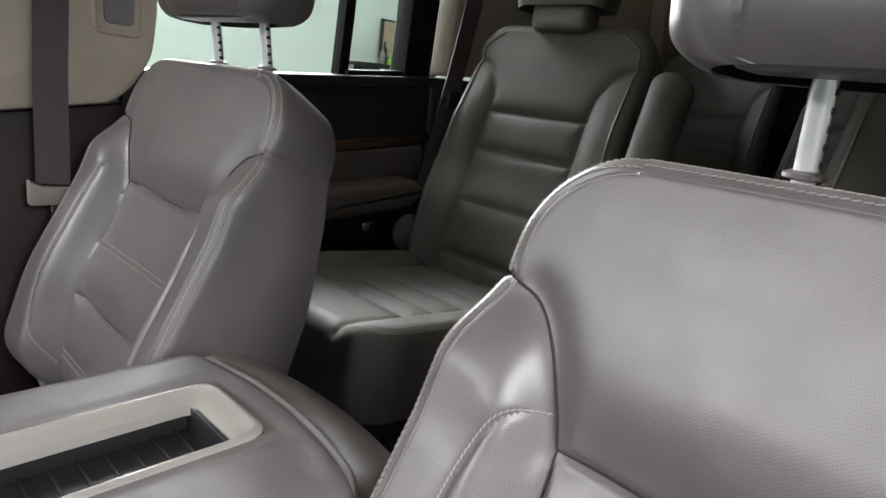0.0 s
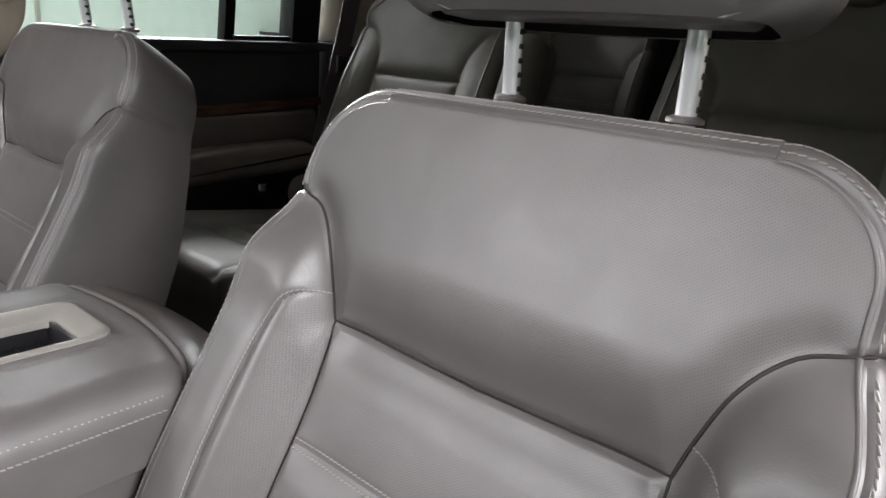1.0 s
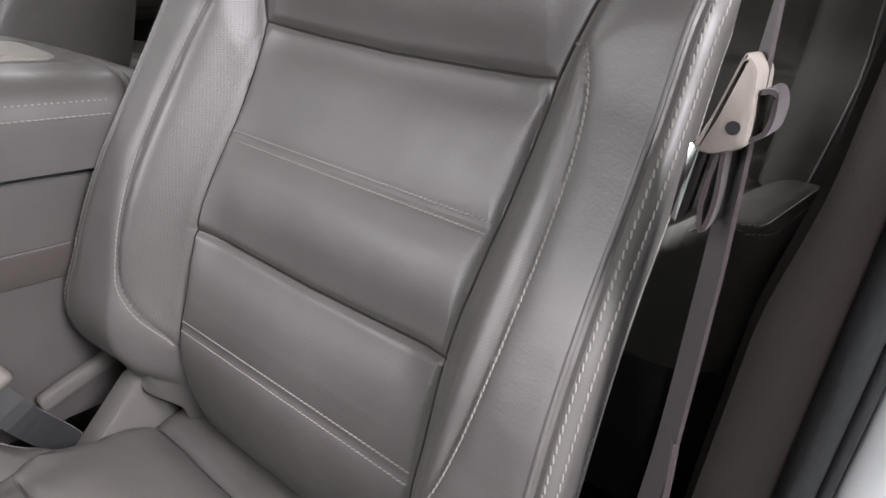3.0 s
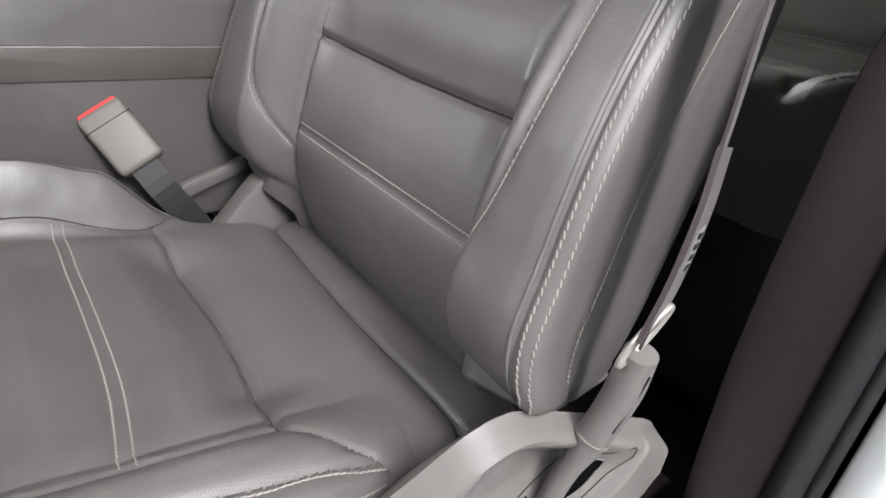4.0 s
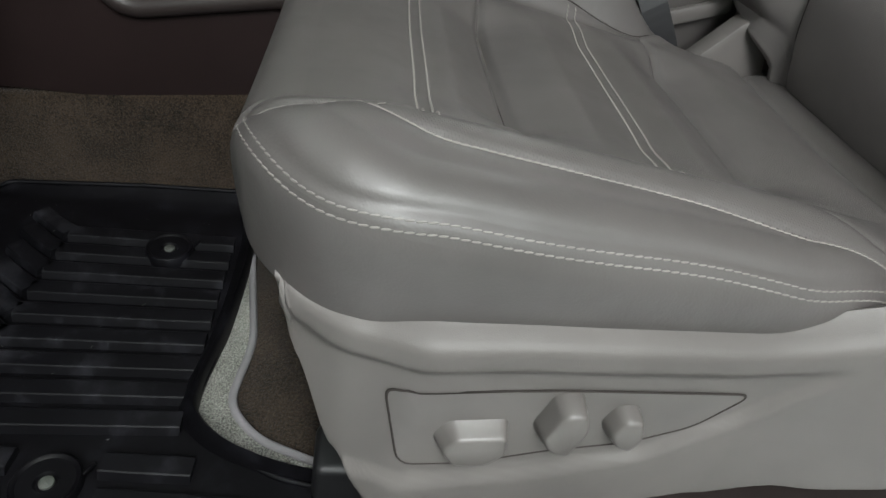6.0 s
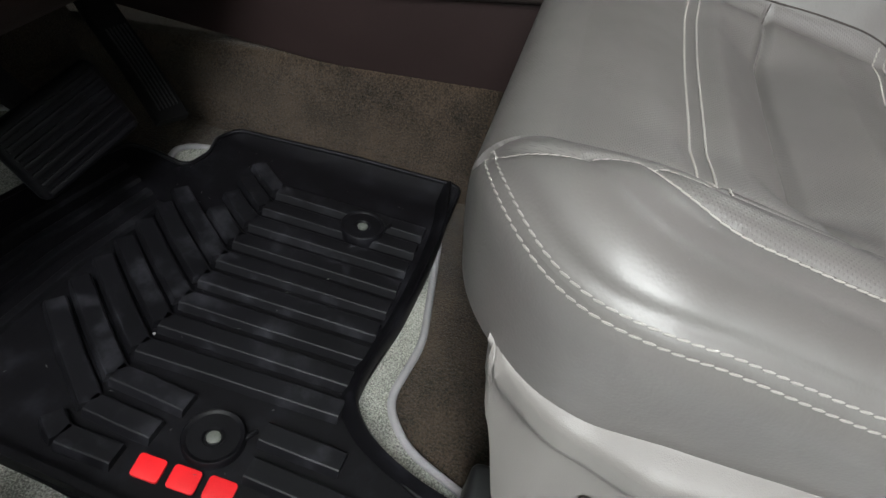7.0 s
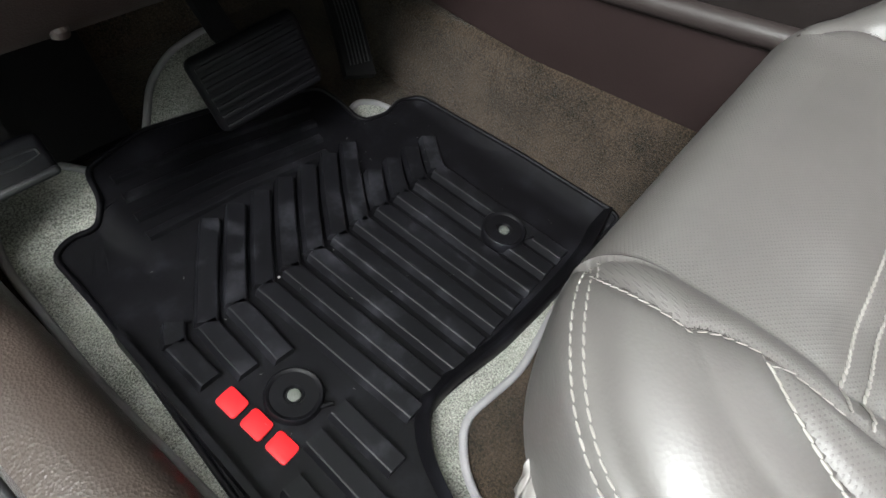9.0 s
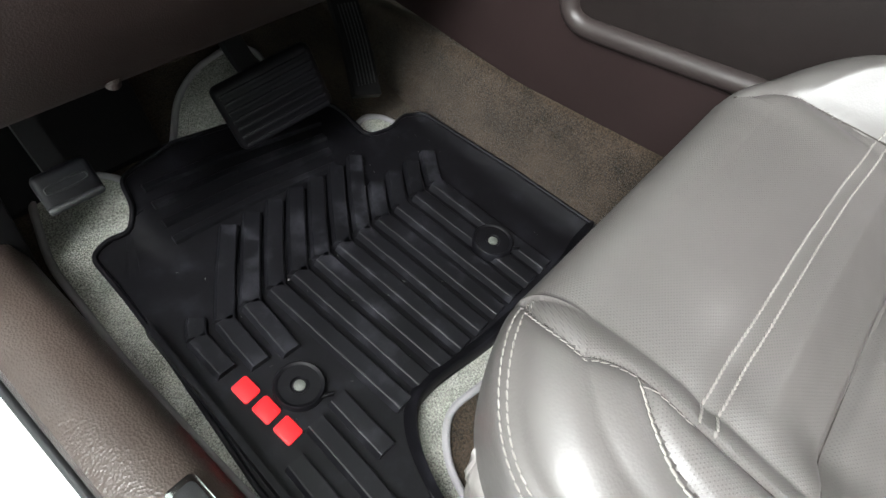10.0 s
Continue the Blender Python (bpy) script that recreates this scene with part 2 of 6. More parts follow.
def rbox(cx, cy, cz, sx, sy, sz, r=0.005, seg=3, turn=None, taper=None):
    """A box with rounded edges; turn: a rotation about its centre; taper: scale of the top."""
    bm = bmesh.new()
    bmesh.ops.create_cube(bm, size=1)
    for v in bm.verts:
        k = taper if (taper and v.co.z > 0) else (1, 1)
        v.co = Vector((v.co.x * sx * k[0], v.co.y * sy * k[1], v.co.z * sz))
    if r > 0:
        bmesh.ops.bevel(bm, geom=list(bm.edges), offset=min(r, 0.49 * min(sx, sy, sz)), segments=seg, profile=0.5, affect="EDGES")
    m = Matrix.Translation((cx, cy, cz)) @ (turn.to_4x4() if turn is not None else Matrix())
    bmesh.ops.transform(bm, matrix=m, verts=bm.verts)
    return bm


def prism(outline, axis, lo, hi, bevel=0.0, seg=2):
    """An outline (two coordinates) extruded along an axis; rounded rims."""
    def co(a, b, c):
        return {"x": (c, a, b), "y": (a, c, b), "z": (a, b, c)}[axis]
    bm = bmesh.new()
    lower = [bm.verts.new(co(a, b, lo)) for a, b in outline]
    upper = [bm.verts.new(co(a, b, hi)) for a, b in outline]
    n = len(outline)
    bm.faces.new(lower)
    bm.faces.new(upper)
    for i in range(n):
        bm.faces.new((lower[i], lower[(i + 1) % n], upper[(i + 1) % n], upper[i]))
    bmesh.ops.recalc_face_normals(bm, faces=bm.faces)
    if bevel:
        rim = [e for e in bm.edges if all(v in upper for v in e.verts) or all(v in lower for v in e.verts)]
        bmesh.ops.bevel(bm, geom=rim, offset=bevel, segments=seg, profile=0.5, affect="EDGES")
    return bm


def rounded(outline, r, seg=5):
    """The outline with its corners rounded by about r."""
    out, n = [], len(outline)
    for i in range(n):
        p, a, b = (np.array(outline[j], float) for j in (i, i - 1, (i + 1) % n))
        da, db = a - p, b - p
        k = min(r, 0.45 * np.linalg.norm(da), 0.45 * np.linalg.norm(db))
        s, e = p + da / np.linalg.norm(da) * k, p + db / np.linalg.norm(db) * k
        for t in np.linspace(0, 1, seg):
            out.append(tuple((1 - t) ** 2 * s + 2 * t * (1 - t) * p + t * t * e))
    return out


def spline(points, n):
    """n points along a smooth curve through the given ones."""
    p = np.array(points, float)
    d = np.r_[0, np.cumsum(np.linalg.norm(np.diff(p, axis=0), axis=1))]
    m = np.zeros_like(p)
    for i in range(len(p)):
        a, b = max(0, i - 1), min(len(p) - 1, i + 1)
        m[i] = (p[b] - p[a]) / max(1e-9, d[b] - d[a])
    out = []
    for s in np.linspace(0, d[-1], n):
        i = min(len(p) - 2, int(np.searchsorted(d, s, "right") - 1))
        h = max(1e-9, d[i + 1] - d[i])
        t = (s - d[i]) / h
        out.append((2 * t**3 - 3 * t**2 + 1) * p[i] + (t**3 - 2 * t**2 + t) * h * m[i] + (3 * t**2 - 2 * t**3) * p[i + 1] + (t**3 - t**2) * h * m[i + 1])
    return np.array(out)


def tube(points, radius, sides=8, closed=False, flat=None):
    """A rod along points; flat: (width, thickness, side vector) gives a strap."""
    p = np.array(points, float)
    n = len(p)
    verts, faces = [], []
    tang = np.gradient(p, axis=0) if not closed else np.roll(p, -1, 0) - np.roll(p, 1, 0)
    tang /= np.linalg.norm(tang, axis=1)[:, None] + 1e-12
    ways = np.broadcast_to(np.array(flat[2], float), (n, 3)) if flat else None
    up = ways[0] if flat else (np.array([0, 0, 1.0]) if abs(tang[0][2]) < 0.9 else np.array([1.0, 0, 0]))
    for i in range(n):
        if flat:
            up = ways[i]
        side = up - tang[i] * (up @ tang[i])
        side /= np.linalg.norm(side)
        if not flat:
            up = side
        nrm = np.cross(tang[i], side)
        rad = radius[i] if hasattr(radius, "__len__") else radius
        if flat:
            w, th = flat[0] / 2, flat[1] / 2
            ring = [(-w, -th), (w, -th), (w, th), (-w, th)]
        else:
            ring = [(rad * math.cos(2 * math.pi * k / sides), rad * math.sin(2 * math.pi * k / sides)) for k in range(sides)]
        verts += [p[i] + side * a + nrm * b for a, b in ring]
    k = 4 if flat else sides
    for i in range(n if closed else n - 1):
        j = (i + 1) % n
        for q in range(k):
            faces.append((i * k + q, i * k + (q + 1) % k, j * k + (q + 1) % k, j * k + q))
    if not closed:
        faces.append(tuple(range(k))[::-1])
        faces.append(tuple((n - 1) * k + q for q in range(k)))
    return verts, faces


def tube_mesh(name, points, radius, material, sides=8, closed=False, flat=None):
    v, f = tube(points, radius, sides, closed, flat)
    return mesh_of(name, v, f, material, smooth=not flat)


def lathe(profile, place, turn=None, sides=24):
    """A turned solid: profile of (radius, height)."""
    bm = bmesh.new()
    rings = []
    for r, h in profile:
        rings.append([bm.verts.new((r * math.cos(2 * math.pi * k / sides), r * math.sin(2 * math.pi * k / sides), h)) for k in range(sides)])
    for a, b in zip(rings, rings[1:]):
        for k in range(sides):
            bm.faces.new((a[k], a[(k + 1) % sides], b[(k + 1) % sides], b[k]))
    bm.faces.new(rings[0][::-1])
    bm.faces.new(rings[-1])
    m = Matrix.Translation(place) @ (turn.to_4x4() if turn is not None else Matrix())
    bmesh.ops.transform(bm, matrix=m, verts=bm.verts)
    return bm


def smooth(t):
    t = np.clip(t, 0, 1)
    return t * t * (3 - 2 * t)


class Padding:
    """A stuffed, sewn cushion: a face rolled over at the sides and at the far end.
    s runs across the face and on down the sides, v along it, n out of it."""

    def __init__(self, origin, ev, en, half, face, back, v0, v1, roll, ex=(1, 0, 0)):
        self.o, self.ex, self.ev, self.en = (np.array(a, float) for a in (origin, ex, ev, en))
        self.half, self.face, self.back = half, face, back
        self.v0, self.v1, self.roll = v0, v1, roll
        self.seams = []
        self.shift, self.tuck = 0.0, 0.012

    def edge(self, v):
        return self.half(np.minimum(v, self.v1)) - self.roll

    def groove(self, s, v):
        d = np.zeros_like(s)
        for pts, depth, width, broad, bw, *ends in self.seams:
            p = np.array(pts, float)
            wide = broad
            if ends:
                wide = broad * smooth((s - ends[0]) / 0.05) * smooth((ends[1] - s) / 0.05)
            best = np.full(s.shape, 1e9)
            for a, b in zip(p, p[1:]):
                ab = b - a
                t = np.clip(((s - a[0]) * ab[0] + (v - a[1]) * ab[1]) / (ab @ ab + 1e-12), 0, 1)
                best = np.minimum(best, np.hypot(s - a[0] - t * ab[0], v - a[1] - t * ab[1]))
            d = np.maximum(d, depth * np.exp(-(best / width) ** 2) + wide * np.exp(-(best / bw) ** 2))
        return d

    def local(self, s, v, sink=True):
        s, v = np.asarray(s, float), np.asarray(v, float)
        vv = np.minimum(v, self.v1)
        e, h = self.edge(vv), 0.0004
        slope = (self.edge(vv) - self.edge(vv - h)) / h
        a, sg = np.abs(s), np.where(s < 0, -1.0, 1.0)
        front = self.face(sg * np.minimum(a, e), vv)
        # at the far end the side skin meets the end skin in one shared edge
        meet = (v >= self.v1 - 1e-7) & (a > e)
        sm, vm = np.where(meet, sg * e, s), np.where(meet, self.v1 + a - e, v)
        g = self.groove(sm, vm) if sink else np.zeros_like(a)
        past = np.maximum(a - e, 0)
        over = np.maximum(v - self.v1, 0)
        rho = np.maximum(past, over)
        size = np.sqrt(1 + slope**2)
        nx = np.where(past > 0, 1 / size, 0.0)
        nv = np.where(past > 0, np.clip(-slope / size, -0.3, 1), 1.0)
        last = v >= self.v1 - 1e-7
        nx, nv = np.where(last, 0.0, nx), np.where(last, 1.0, nv)
        th = np.clip(rho / self.roll, 0, math.pi / 2)
        rear = -self.back(vv)
        deep = np.maximum(0.004, front - self.roll - rear)
        q = np.clip((rho - self.roll * math.pi / 2) / deep, 0, 1)
        out = (self.roll - g) * np.sin(th) - self.tuck * q**1.4
        n = front - g - (self.roll - g) * (1 - np.cos(th))
        n = n * (1 - q) + rear * q
        return sg * (np.minimum(a, e) + out * nx) + self.shift, vv + out * nv, n

    def world(self, s, v, lift=0.0, sink=True):
        x, vv, n = self.local(s, v, sink)
        p = self.o + np.multiply.outer(x, self.ex) + np.multiply.outer(vv, self.ev) + np.multiply.outer(n, self.en)
        if lift:
            p = p + self.normal(s, v) * lift
        return p

    def normal(self, s, v):
        h = 0.002
        s, v = np.asarray(s, float), np.asarray(v, float)
        a = self.world(s + h, v, sink=False) - self.world(s - h, v, sink=False)
        b = self.world(s, v + h, sink=False) - self.world(s, v - h, sink=False)
        c = np.cross(a, b) * np.sign(np.cross(self.ex, self.ev) @ self.en)
        return c / (np.linalg.norm(c, axis=-1)[..., None] + 1e-12)

    def build(self, parent, res, classify, looks):
        """Splits the skin into sewn panels; classify(s, v) gives names; looks: name -> (material, part name, label)."""
        ve = self.v1 - 0.06
        nv = max(8, int((ve - self.v0) / res))
        arc = self.roll * math.pi / 2
        ease = np.sin(np.linspace(0, math.pi / 2, max(8, int(0.11 / res))))
        hmax = float(np.max(self.half(np.linspace(self.v0, self.v1, 40))))
        nf, na = int(2 * hmax / res) | 1, max(5, int(arc / res))
        ns, nb = max(6, int(0.12 / (res * 2))), 8
        back_ = float(np.max(self.back(np.array([self.v1])))) + 0.09
        vs = np.r_[np.linspace(self.v0, ve, nv), ve + 0.06 * ease[1:], self.v1 + arc * np.linspace(0, 1, na)[1:], self.v1 + arc + back_ * np.linspace(0, 1, ns)[1:]]
        S, V = [], []
        for v in vs:
            vc = min(v, self.v1)
            e = float(self.edge(vc))
            depth = max(0.004, float(self.face(np.array(e), np.array(vc)) - self.roll + self.back(np.array(vc))))
            s = np.r_[-(e + arc + depth * np.linspace(1, 0, ns)[:-1]), -(e + arc * np.linspace(1, 0, na)[:-1]), np.linspace(-e, e, nf),
                      e + arc * np.linspace(0, 1, na)[1:], e + arc + depth * np.linspace(0, 1, ns)[1:]]
            S.append(s)
            V.append(np.full(s.shape, v))
        S, V = np.array(S), np.array(V)
        P = self.world(S, V)
        t = np.linspace(0, 1, nb + 2)[1:-1][None, :, None]
        B = P[:, -1:, :] * (1 - t) + P[:, :1, :] * t - self.en * 0.012 * np.sin(math.pi * t)
        rows, cols = S.shape
        full = np.concatenate([P, B], axis=1)
        tot = cols + nb
        uvs = np.zeros((rows, tot, 2))
        uvs[:, :cols, 0], uvs[:, :cols, 1] = S, V
        verts, uvs = full.reshape(-1, 3), uvs.reshape(-1, 2)
        names = np.full((rows - 1, tot), "back", dtype=object)
        cs = (S[:-1, :-1] + S[1:, 1:]) / 2
        cv = (V[:-1, :-1] + V[1:, 1:]) / 2
        names[:, :cols - 1] = classify(cs, cv)
        beyond = V[:-1, 0] >= self.v1 - 1e-9
        strip = np.zeros(tot, bool)
        strip[ns + na - 2:ns + na - 2 + nf - 1] = True
        names[np.ix_(beyond, ~strip)] = "none"
        made = []
        for key in looks:
            ii, jj = np.nonzero(names == key)
            if not len(ii):
                continue
            j2 = (jj + 1) % tot
            q = np.stack([ii * tot + jj, ii * tot + j2, (ii + 1) * tot + j2, (ii + 1) * tot + jj], axis=1)
            used, inv = np.unique(q, return_inverse=True)
            material, pname, label = looks[key]
            me = mesh_of(pname, verts[used], inv.reshape(q.shape), material, uvs[used])
            made.append(part(pname, me, material, parent, label))
        return made

    def stitches(self, parent, curve, pitch=0.0046, length=0.0043, radius=0.00062, slant=12, label="", lift=0.0003):
        """Thread along a curve of (s, v), one small bead a stitch, in one part."""
        c = np.array(curve, float)
        d = np.r_[0, np.cumsum(np.linalg.norm(np.diff(c, axis=0), axis=1))]
        u = np.linspace(0, d[-1], 300)
        c = np.stack([np.interp(u, d, c[:, 0]), np.interp(u, d, c[:, 1])], axis=1)
        d = np.r_[0, np.cumsum(np.linalg.norm(np.diff(self.world(c[:, 0], c[:, 1]), axis=0), axis=1))]
        k = max(2, int(d[-1] / pitch))
        at = (np.arange(k) + 0.5) * d[-1] / k
        sv = np.stack([np.interp(at, d, c[:, 0]), np.interp(at, d, c[:, 1])], axis=1)
        sv2 = np.stack([np.interp(at + 0.001, d, c[:, 0]), np.interp(at + 0.001, d, c[:, 1])], axis=1)
        P, Q = self.world(sv[:, 0], sv[:, 1]), self.world(sv2[:, 0], sv2[:, 1])
        N = self.normal(sv[:, 0], sv[:, 1])
        T = Q - P
        ok = np.linalg.norm(T, axis=1) > 1e-7
        P, N, T = P[ok], N[ok], T[ok]
        T /= np.linalg.norm(T, axis=1)[:, None]
        Bn = np.cross(N, T)
        a = radians(slant)
        T2, B2 = T * math.cos(a) + Bn * math.sin(a), Bn * math.cos(a) - T * math.sin(a)
        verts, faces = [], []
        for p, n, t, b in zip(P + N * lift, N, T2, B2):
            base = len(verts)
            for u, r in ((-0.5, 0.45), (-0.28, 1.0), (0.28, 1.0), (0.5, 0.45)):
                for q in range(5):
                    w = 2 * math.pi * q / 5
                    verts.append(p + t * u * length + (b * math.cos(w) * 1.1 + n * math.sin(w)) * r * radius * 0.66)
            for i in range(3):
                for q in range(5):
                    faces.append((base + i * 5 + q, base + i * 5 + (q + 1) % 5, base + i * 5 + 5 + (q + 1) % 5, base + i * 5 + 5 + q))
            faces.append(tuple(base + q for q in range(5)))
            faces.append(tuple(base + 15 + q for q in range(5)))
        ob = part("stitching", mesh_of("stitching", verts, faces, M_THREAD), M_THREAD, parent, label or "pale decorative thread")
        ob["kind"] = "stuff"
        return ob

    def crease(self, parent, curve, radius=0.0011, lift=0.0004):
        """A dark tube where two panels are sewn together; the gap's shade is its colour."""
        c = np.array(curve, float)
        d = np.r_[0, np.cumsum(np.linalg.norm(np.diff(c, axis=0), axis=1))]
        at = np.linspace(0, d[-1], max(6, int(d[-1] / 0.006)))
        a, b = np.interp(at, d, c[:, 0]), np.interp(at, d, c[:, 1])
        P = self.world(a, b) + self.normal(a, b) * lift
        return part("seam", tube_mesh("seam", P, radius, M_SEAM, 6), M_SEAM, parent, "dark tube along the sewn seam, gap shade in its colour")

    def piping(self, parent, curve, radius, material, lift=0.0, n=90):
        c = spline(curve, n)
        P = self.world(c[:, 0], c[:, 1]) + self.normal(c[:, 0], c[:, 1]) * lift
        return part("piping", tube_mesh("piping", P, radius, material, 8), material, parent)


def table(*pairs):
    xs, ys = np.array([p[0] for p in pairs], float), np.array([p[1] for p in pairs], float)

    def f(v):
        v = np.asarray(v, float)
        i = np.clip(np.searchsorted(xs, v, "right") - 1, 0, len(xs) - 2)
        t = np.clip((v - xs[i]) / (xs[i + 1] - xs[i]), 0, 1)
        return ys[i] + (ys[i + 1] - ys[i]) * smooth(t) * 0.5 + (ys[i + 1] - ys[i]) * t * 0.5
    return f


def eased(f, w):
    """The table averaged over a short stretch, so that it shows no knees."""
    def g(v):
        v = np.asarray(v, float)
        return sum(f(v + d) for d in np.linspace(-w, w, 9)) / 9
    return g


def to_corner(v0, v1, radius, n=60):
    """Places along an edge, set close where it turns round the corner at v1."""
    return np.r_[np.linspace(v0, v1 - radius, n)[:-1], v1 - radius * (1 - np.sin(np.linspace(0, math.pi / 2, 48)))]


def with_corner(f, v1, radius):
    """Half width whose far corners are rounded."""
    def g(v):
        v = np.asarray(v, float)
        over = np.clip(v - (v1 - radius), 0, radius * 0.9995)
        return f(v) - radius + np.sqrt(radius**2 - over**2)
    return g

# ---------------------------------------------------------------- front seats
HEAD_CURVE = [(0.150, 0.297), (0.157, 0.322), (0.172, 0.360), (0.195, 0.388), (0.222, 0.398), (0.30, 0.400)]
BOLSTER_CURVE = [(0.152, 0.320), (0.175, 0.311), (0.189, 0.280), (0.196, 0.230), (0.198, 0.150), (0.194, 0.080), (0.184, 0.030), (0.166, -0.005), (0.148, -0.024)]


def along(points, n=40):
    return [tuple(p) for p in spline(points, n)]


def mirror(points, k):
    return [(k * a, b) for a, b in points]


def seat_back(seat, ox, dy, dz, res, side):
    """The padded backrest with its sewn panels; side: +1 when the outer flank lies towards +x."""
    v1 = 0.494
    half = with_corner(eased(table((-0.14, 0.172), (-0.098, 0.174), (-0.088, 0.192), (-0.078, 0.234), (-0.070, 0.256), (-0.058, 0.264), (-0.04, 0.265), (0.20, 0.254), (0.34, 0.250), (0.405, 0.236), (0.52, 0.2325)), 0.004), v1, 0.066)
    puff = eased(table((-0.13, 0.050), (0.0, 0.054), (0.10, 0.062), (0.30, 0.042), (0.43, 0.0), (0.53, 0.0)), 0.04)
    curve = np.array(along(HEAD_CURVE, 60))

    def face(x, v):
        a = np.abs(x)
        drop = np.clip((0.000 - v) / 0.070, 0, 0.985)
        tuck = np.clip((0.005 - v) / 0.112, 0, 1.3) ** 1.7 * (1 - smooth((a - 0.14) / 0.06))
        up = smooth((v - 0.27) / 0.10)
        # the bolster climbs steeply off the insert, then runs almost level to its rim
        side_ = 0.84 * smooth((a - 0.145) / 0.042) + 0.16 * np.clip((a - 0.165) / 0.07, 0, 1)
        under = smooth((np.where(a < 0.15, 0.297, np.interp(a, curve[:, 0], curve[:, 1])) - v + 0.010) / 0.085)
        lumbar = 0.017 * np.exp(-((v - 0.115) / 0.085) ** 2) * (1 - side_)
        return 0.004 + up * (0.016 + 0.005 * (1 - (a / 0.24) ** 2)) + lumbar + puff(v) * side_ * under - 0.072 * (1 - np.sqrt(1 - drop**2)) * smooth((a - 0.14) / 0.06) - 0.064 * tuck

    back = table((-0.13, 0.130), (0.0, 0.142), (0.20, 0.136), (0.40, 0.100), (0.50, 0.085))
    pad = Padding((ox, 0.012 + dy, 0.447 + dz), (0, 0.363, 0.932), (0, -0.932, 0.363), half, face, back, -0.135, v1, 0.015)
    pad.shift, pad.tuck = -0.004 * side, 0.045 if side > 0 else 0.018
    for k in (-1, 1):
        pad.seams.append((mirror([(0.146, -0.13), (0.145, 0.1), (0.147, 0.2), (0.150, 0.297)], k), 0.0045, 0.0032, 0.002, 0.009))
        pad.seams.append((mirror(along(HEAD_CURVE), k), 0.0046, 0.0032, 0.001, 0.010))
        pad.seams.append((mirror([q for q in along(HEAD_CURVE) if q[0] < 0.205], k), 0.0, 0.0032, 0.007, 0.018))
        pad.seams.append((mirror(along(BOLSTER_CURVE), k), 0.0028, 0.0024, 0.002, 0.008))
    pad.seams.append(([(-0.15, 0.297), (0, 0.293), (0.15, 0.297)], 0.006, 0.0038, 0.009, 0.028, -0.165, 0.165))
    pad.seams.append(([(-0.145, 0.1884), (0.145, 0.1884)], 0.0016, 0.005, 0.003, 0.020, -0.160, 0.160))
    pad.seams.append(([(-0.145, 0.096), (0, 0.093), (0.145, 0.096)], 0.006, 0.0040, 0.011, 0.034, -0.160, 0.160))
    pad.seams.append(([(-0.145, 0.001), (0.145, 0.001)], 0.0016, 0.006, 0.003, 0.018))
    rim = to_corner(-0.069, v1, 0.066)
    for k in (-1, 1):
        pad.seams.append(([(k * (float(pad.edge(v)) + 0.0025), v) for v in rim], 0.0030, 0.0022, 0.0, 0.01))
        pad.seams.append(([(k * (float(pad.edge(0.40)) + d), 0.400) for d in (0.003, 0.06, 0.115)], 0.0030, 0.0026, 0.001, 0.008))
    pad.seams.append(([(side * (float(pad.edge(v)) + 0.068), v) for v in rim if v < 0.40], 0.003, 0.0026, 0.0, 0.01))
    pad.seams.append(([(-float(pad.edge(v1)), v1 + 0.0025), (float(pad.edge(v1)), v1 + 0.0025)], 0.0030, 0.0022, 0.0, 0.01))
    bol = np.array(sorted([(b, a) for a, b in along(BOLSTER_CURVE, 80)]))
    hc = np.array(along(HEAD_CURVE, 60))

    def classify(s, v):
        a = np.abs(s)
        e = pad.edge(v)
        head = v > np.where(a < 0.15, 0.296, np.interp(a, hc[:, 0], hc[:, 1]))
        strip = np.where(v > 0.1885, "ins_a", np.where(v > 0.095, "ins_b", np.where(v > -0.0045, "ins_c", "ins_d")))
        sc = np.where((v > -0.035) & (v < 0.318), np.interp(v, bol[:, 0], bol[:, 1]), 0.146)

        def lr(word):
            return np.where(s < 0, word + "_l", word + "_r")

        out = np.where(a < 0.1465, strip, np.where(a < sc, lr("inner"), lr("outer")))
        out = np.where(head, "head", out)
        out = np.where(a > e + 0.004, np.where(v > 0.400, lr("band"), lr("flank")), out)
        return np.where(v > v1, "end", out)

    looks = {"head": (M_PERF, "head_panel", "finely perforated leather"), "back": (M_PLAIN, "back_shell", ""), "end": (M_PLAIN, "top_band", "")}
    for k in "abcd":
        looks["ins_" + k] = (M_PERF, "insert_panel", "finely perforated leather")
    for k in "lr":
        looks["inner_" + k] = (M_PERF, "inner_bolster", "finely perforated leather")
        looks["outer_" + k] = (M_PLAIN, "bolster", "")
        looks["flank_" + k] = (M_PLAIN, "side_panel", "")
        looks["band_" + k] = (M_PLAIN, "side_band", "")
    pad.build(seat, res, classify, looks)
    for k in (-1, 1):
        pad.crease(seat, mirror([(0.146, -0.069), (0.145, 0.1), (0.147, 0.2), (0.150, 0.297)], k))
        pad.crease(seat, mirror(along([(min(a, 0.231), b) for a, b in HEAD_CURVE]), k), 0.0013)
    pad.crease(seat, [(-0.15, 0.297), (0, 0.293), (0.15, 0.297)], 0.0011)
    pad.crease(seat, [(-0.145, 0.096), (0, 0.093), (0.145, 0.096)], 0.0010)
    for row in (0.1842, 0.1926, -0.0040, 0.0060):
        pad.stitches(seat, [(-0.142, row), (0.142, row)], radius=0.0011)
